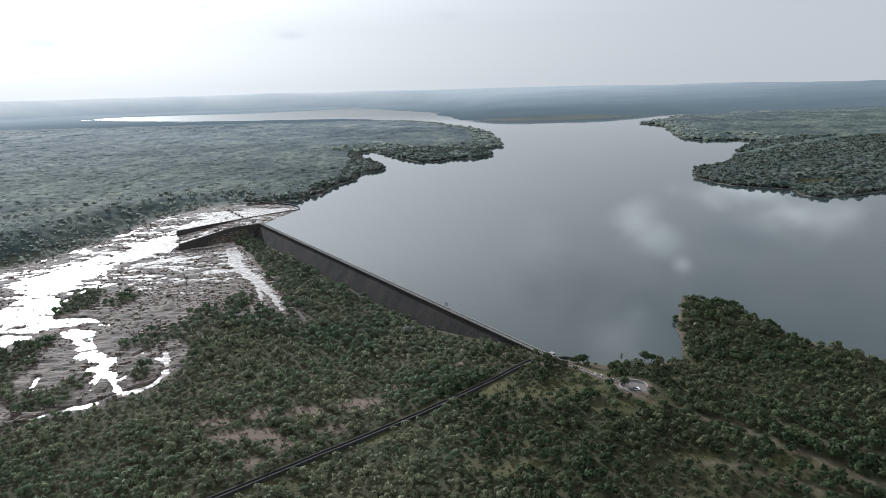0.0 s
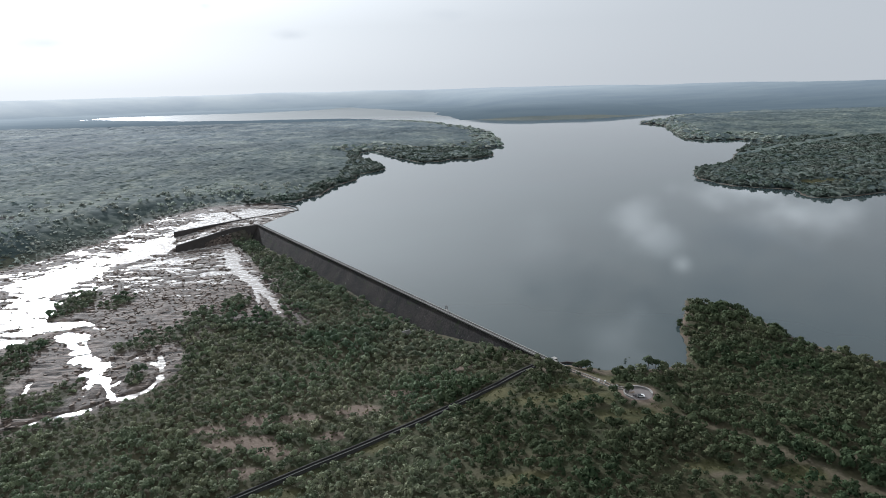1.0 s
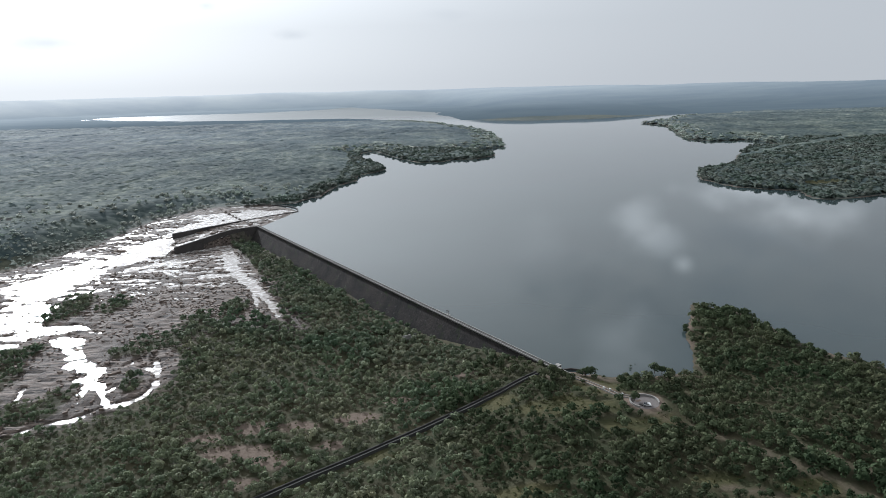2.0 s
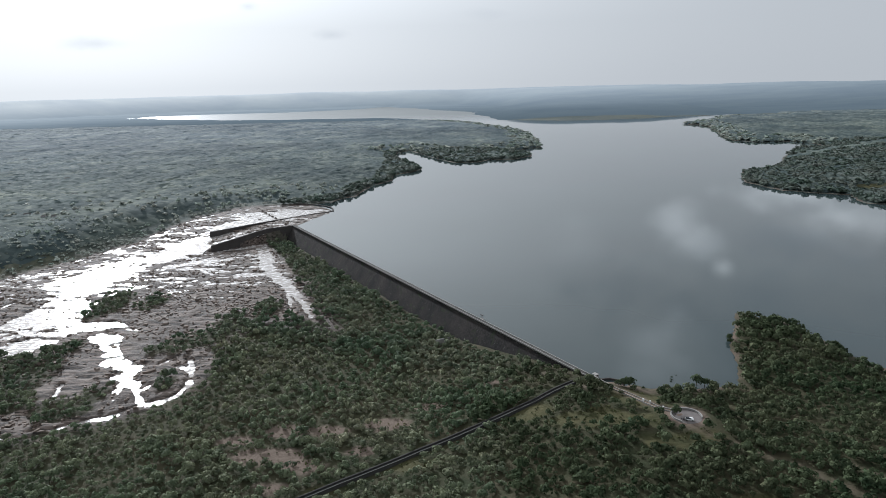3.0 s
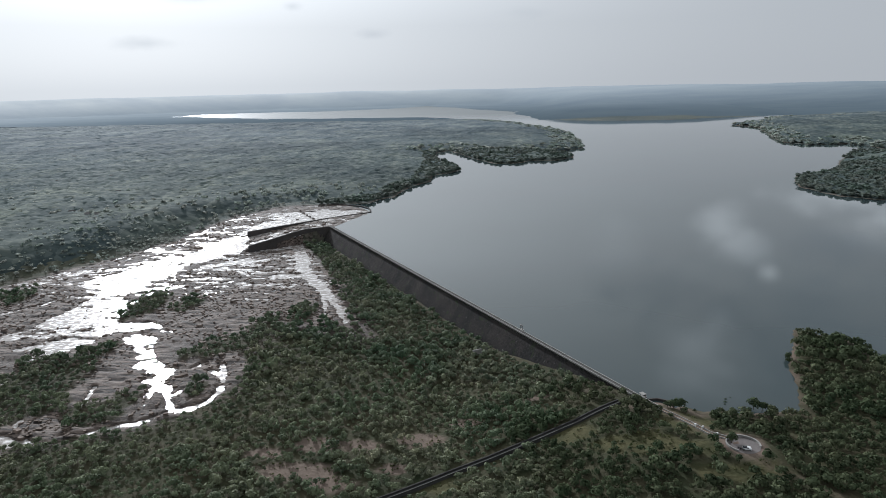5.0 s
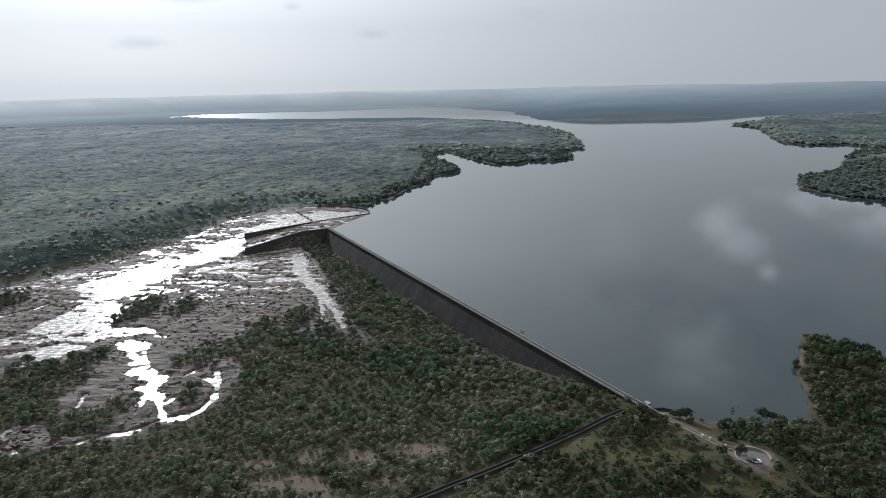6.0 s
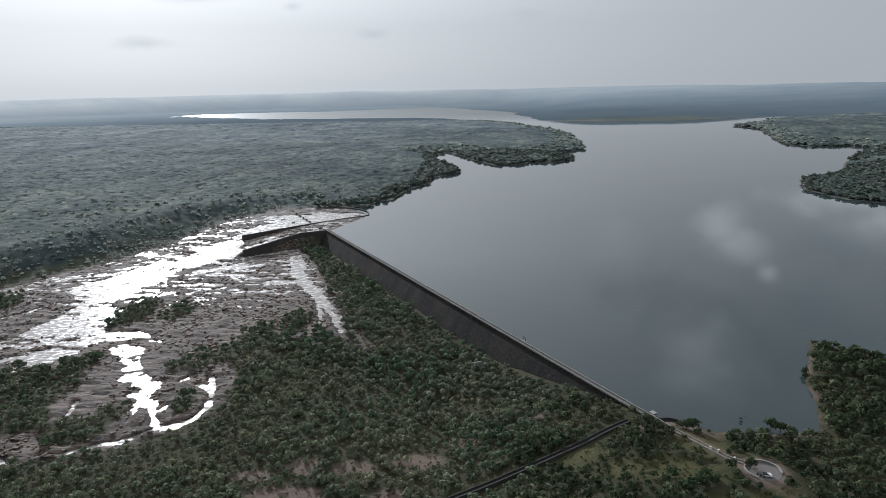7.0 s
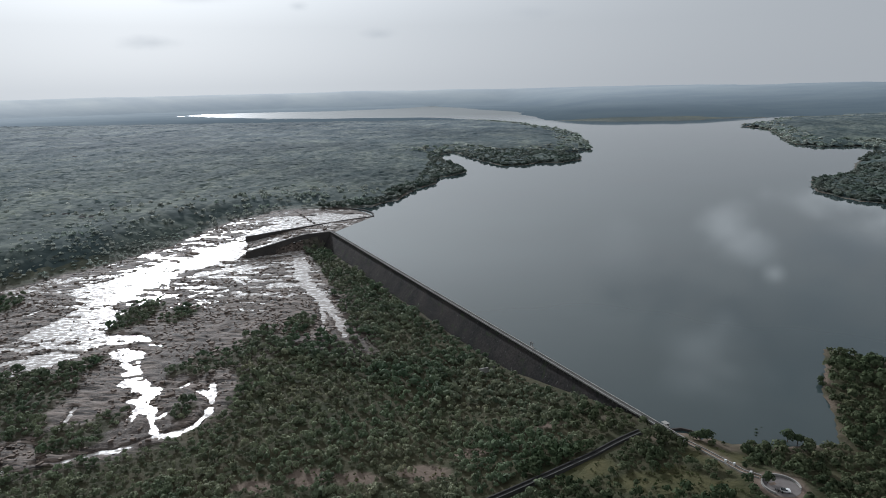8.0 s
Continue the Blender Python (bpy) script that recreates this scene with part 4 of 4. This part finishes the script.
def crest_path():
    ob = thing("footpath", "pale walled footpath from the dam to the turning platform", "path")
    pts = [(64.2, 309.3), (70, 300), (75.5, 290.5), (79, 284), (84, 280)]
    run3 = [(x, y, max(height(x, y), 1.6) + 0.12) for x, y in pts]
    run3[0] = (*pts[0], 2.06)
    part("paving", run(bmesh.new(), run3, [(-2.2, 0.0), (-2.2, -1.4), (-0.3, -1.4), (-0.3, 0.0)]), M_RED, ob)
    for s in (-2.4, -0.3):
        part("kerb_wall", run(bmesh.new(), run3, [(s, 0.55), (s, -1.6), (s + 0.24, -1.6), (s + 0.24, 0.55)]), M_COPING, ob, "pale low side wall")
    for x, y in ((76.5, 288.0), (74.0, 290.5), (80.5, 281.5)):
        part("end_block", box(bmesh.new(), (1.0, 0.7, 1.3), (x, y, height(x, y) + 0.7), 35, 0.06), M_WHITE, ob, "white masonry end block")


crest_path()


def platform():
    z = 5.05
    ob = thing("platform", "round paved turning platform ringed by a low pale wall", "platform", (*PLAT, 0))
    bm = bmesh.new()
    bmesh.ops.create_cone(bm, cap_ends=True, segments=48, radius1=7.0, radius2=6.8, depth=2.0, matrix=pose(0, 0, z - 1.0))
    part("paving", bm, M_PAVING, ob)
    arc = [(6.6 * math.cos(a), 6.6 * math.sin(a), z - 0.01) for a in np.linspace(radians(-20), radians(235), 44)]
    part("ring_wall", run(bmesh.new(), arc, [(-0.2, 0), (-0.2, 0.7), (-0.26, 0.72), (-0.26, 0.86), (0.26, 0.86), (0.26, 0.72), (0.2, 0.7), (0.2, 0)]), M_COPING, ob, "pale curved parapet")


platform()


def car(at, turn):
    ob = thing("car", "small white hatchback car parked on the platform", "car", at, turn)
    bm = bmesh.new()
    run(bm, [(0, -0.76, 0), (0, -0.70, 0.0), (0, 0.70, 0), (0, 0.76, 0)],
        lambda n: [(1.75, 0.32), (1.78, 0.62), (1.62, 0.84), (0.75, 0.93), (-1.70, 0.95), (-1.78, 0.6), (-1.72, 0.30)] if n in (1, 2)
        else [(1.68, 0.40), (1.70, 0.60), (1.55, 0.78), (0.75, 0.86), (-1.62, 0.88), (-1.70, 0.58), (-1.64, 0.38)])
    part("body", bm, M_CARPAINT, ob)
    bm = bmesh.new()
    run(bm, [(0, -0.66, 0.9), (0, 0.66, 0.9)], [(0.72, 0.0), (0.15, 0.46), (-1.30, 0.48), (-1.66, 0.02)])
    part("window_band", bm, M_GLASS, ob, "dark tinted glass")
    part("roof", box(bmesh.new(), (1.30, 1.22, 0.07), (-0.58, 0, 1.40), 0, 0.03), M_CARPAINT, ob)
    for x in (1.1, -1.12):
        for y in (-0.72, 0.72):
            bm = bmesh.new()
            tube(bm, (x, y - 0.09, 0.28), (x, y + 0.09, 0.28), 0.28, 0.28, 14)
            wheel = part("wheel", bm, M_TYRE, ob, "black tyre")
            bm = bmesh.new()
            tube(bm, (x, y - 0.10, 0.28), (x, y + 0.10, 0.28), 0.17, 0.17, 10)
            part("rim", bm, M_STEEL, wheel, "grey steel rim")
    for y in (-0.5, 0.5):
        part("headlight", box(bmesh.new(), (0.08, 0.3, 0.14), (1.74, y, 0.68), 0, 0.02), M_GLASS, ob, "clear headlight")
        part("tail_light", box(bmesh.new(), (0.06, 0.2, 0.2), (-1.75, y, 0.74), 0, 0.02), M_RED, ob, "red tail light")


car((88.6, 269.6, 5.06), 168)


def motorcycle(at, turn):
    ob = thing("motorcycle", "dark motorcycle parked beside the car", "motorcycle", at, turn)
    for x in (0.62, -0.62):
        part("wheel", tube(bmesh.new(), (x, -0.05, 0.3), (x, 0.05, 0.3), 0.3, 0.3, 14), M_TYRE, ob)
    part("frame", tube(bmesh.new(), (0.55, 0, 0.45), (-0.5, 0, 0.5), 0.13, 0.11), M_STEEL, ob)
    part("seat", box(bmesh.new(), (0.75, 0.26, 0.12), (-0.28, 0, 0.78), 0, 0.04), M_TYRE, ob)
    part("tank", box(bmesh.new(), (0.45, 0.28, 0.22), (0.2, 0, 0.82), 0, 0.06), M_STEEL, ob)
    part("handlebar", tube(bmesh.new(), (0.45, -0.33, 1.0), (0.45, 0.33, 1.0), 0.025, 0.025, 6), M_STEEL, ob)


for at, turn in (((85.8, 270.2, 5.06), 120), ((86.9, 269.4, 5.06), 105)):
    motorcycle(at, turn)


def hoist(u):
    """The sluice hoist on the crest: a plinth, two posts, a head beam and a spindle wheel."""
    ob = thing("sluice_hoist", "small steel sluice hoist standing on the dam crest", "hoist", on_dam(u, -0.9, 0), math.degrees(math.atan2(DAM_DIR[1], DAM_DIR[0])))
    part("plinth", box(bmesh.new(), (3.4, 2.0, 5.0), (0, 0, 0.2), 0, 0.08), M_COPING, ob, "pale concrete plinth")
    for x in (-1.1, 1.1):
        part("post", box(bmesh.new(), (0.28, 0.28, 2.4), (x, 0, 3.9), 0, 0.03), M_STEEL, ob)
    part("head_beam", box(bmesh.new(), (3.0, 0.45, 0.4), (0, 0, 5.2), 0, 0.04), M_STEEL, ob)
    part("hand_wheel", tube(bmesh.new(), (0, 0, 5.45), (0, 0, 5.55), 0.5, 0.5, 14), M_STEEL, ob)
    part("spindle", tube(bmesh.new(), (0, 0, 2.7), (0, 0, 6.0), 0.07, 0.07, 8), M_STEEL, ob)


hoist(113)


def valve_house():
    ob = thing("valve_house", "small pale flat-roofed valve house on the lake side of the dam", "building", on_dam(10, -1.8, 0), math.degrees(math.atan2(DAM_DIR[1], DAM_DIR[0])))
    part("plinth", box(bmesh.new(), (3.2, 2.8, 5.0), (0, 0, -0.7), 0, 0.1), M_COPING, ob)
    for x in (-1.2, 1.2):
        for y in (-0.9, 0.9):
            part("post", box(bmesh.new(), (0.25, 0.25, 1.4), (x, y, 2.4), 0, 0.03), M_COPING, ob)
    part("roof", box(bmesh.new(), (3.0, 2.4, 0.2), (0, 0, 3.15), 0, 0.05), M_COPING, ob, "pale concrete roof slab")
    part("back_wall", box(bmesh.new(), (2.4, 0.15, 1.35), (0, -0.95, 2.4), 0, 0.02), M_DECK, ob)


valve_house()
wall_run("retaining_wall", "dark curved masonry retaining wall at the water's edge", [(60.5, 320.5, 1.1), (65, 321.5, 1.1), (69, 319.5, 1.2), (71, 314.5, 1.6)], 0.7, 4, M_MASONRY)
wall_run("stub_wall", "short pale concrete wall among the scrub below the dam", [(-28, 404, height(-28, 404) + 3.2), (-18, 409, height(-18, 409) + 3.2)], 0.6, 4.5, M_COPING)


# ---- single trees at the water's edge ----
def shore_trees():
    rng = np.random.default_rng(21)
    base = None
    for x, y, s, dx in ((70, 310.5, 1.15, 0), (73.5, 312, 1.25, 0), (67.5, 312, 0.8, 0), (79.5, 309.5, 0.35, 0), (108, 314, 1.3, 0), (111.5, 312.5, 1.2, 0), (104, 309.5, 0.8, 0), (84.3, 275.0, 1.15, 0),
                        (147, 368, 0.8, 0), (149, 373, 0.9, 0), (145, 353, 0.8, 0), (66, 300, 0.5, 0), (80.5, 287.0, 0.6, 0)):
        t = tree_thing(rng, 300)
        tagged(t, "dark bushy tree standing alone near the water", group="trees at the water's edge")
        t.matrix_basis = pose(x, y, max(height(x, y), 0.1), 0, 0, float(rng.uniform(0, 360)))
        t.scale = (s, s, s)
    for x, y, s in ((97.5, 321, 0.35), (98.5, 324, 0.3), (101.5, 326, 0.22), (96.5, 318.5, 0.3)):
        t = tree_thing(rng, 120)
        tagged(t, "half-drowned bush standing in the lake shallows", "bush", group="drowned bushes")
        t.matrix_basis = pose(x, y, -0.4, 0, 0, float(rng.uniform(0, 360)))
        t.scale = (s, s, s * 0.7)


shore_trees()


# ---- loose rock of the river bed ----
def boulders():
    rng = np.random.default_rng(31)
    n = 26000
    x, y = rng.uniform(-460, -110, n), rng.uniform(280, 800, n)
    info = plan(x, y)
    ok = (info["bed"] < -2) & ~((info["v"] < 105) & (np.abs(info["u"] - DAM_LEN + 3) < 12)) & (info["z"] > info["stream"] - 0.15) & (rng.uniform(size=n) < 0.30 + 0.7 * fbm(x, y, 30, 81, 3))
    x, y, z = x[ok], y[ok], info["z"][ok]
    corner = np.array([(i, j, k) for k in (-1, 1) for j in (-1, 1) for i in (-1, 1)], float)
    faces = np.array([(0, 1, 3, 2), (4, 6, 7, 5), (0, 4, 5, 1), (2, 3, 7, 6), (0, 2, 6, 4), (1, 5, 7, 3)])
    m = len(x)
    s = np.stack([rng.uniform(0.3, 1.1, m), rng.uniform(0.25, 0.8, m), rng.uniform(0.15, 0.5, m)], 1) * (1 + 1.6 * rng.uniform(0, 1, (m, 1)) ** 7)
    v = corner[None] * s[:, None] * rng.uniform(0.55, 1.15, (m, 8, 3))
    a = rng.normal(0, 0.9, m)
    c, d = np.cos(a)[:, None], np.sin(a)[:, None]
    p = np.stack([x[:, None] + c * v[:, :, 0] - d * v[:, :, 1], y[:, None] + d * v[:, :, 0] + c * v[:, :, 1], z[:, None] + 0.15 + v[:, :, 2]], 2)
    f = faces[None] + 8 * np.arange(m)[:, None, None]
    me = mesh_of("river_boulders", p.reshape(-1, 3), f.reshape(-1, 4), M_ROCK)
    tagged(new("river_boulders", me), "brown angular boulders strewn over the river bed", "rocks", kind="stuff")


boulders()


# ---- small houses on the far plain ----
def house(x, y, turn, long):
    z = height(x, y)
    ob = thing("house", "small white farmhouse with a low grey roof", "house", (x, y, z), turn, group="farmhouses on the far bank")
    part("wall", box(bmesh.new(), (long, 6.0, 4.2), (0, 0, 1.5), 0, 0.05), M_WHITE, ob)
    bm = bmesh.new()
    run(bm, [(-long / 2 - 0.5, 0, 3.6), (long / 2 + 0.5, 0, 3.6)], [(-3.5, 0), (0, 1.5), (3.5, 0), (0, 1.2)])
    part("roof", bm, M_DECK, ob, "low grey roof")
    part("door", box(bmesh.new(), (1.0, 0.08, 2.0), (0.5, -3.04, 1.0), 0, 0.01), M_STEEL, ob)
    for wx in (-long / 3, long / 3):
        part("window", box(bmesh.new(), (1.1, 0.08, 1.1), (wx, -3.04, 1.7), 0, 0.01), M_GLASS, ob)


for x, y, turn, long in HOUSES:
    house(x, y, turn, long)


def rock_islet():
    """A low dark rock hump standing in the river."""
    rng = np.random.default_rng(41)
    at = (-333, 682, -13.6)
    ob = thing("rock_islet", "low dark brown rock hump standing in the river", "rock", at, -35)
    bm = bmesh.new()
    bmesh.ops.create_icosphere(bm, subdivisions=4, radius=1)
    for v in bm.verts:
        d = 1 + 0.35 * noise.noise(v.co * 1.7) + 0.16 * noise.noise(v.co * 5.0)
        v.co = Vector((v.co.x * 9.5 * d, v.co.y * 4.2 * d, v.co.z * 2.3 * d))
    part("hump", bm, M_ROCK, ob)


rock_islet()
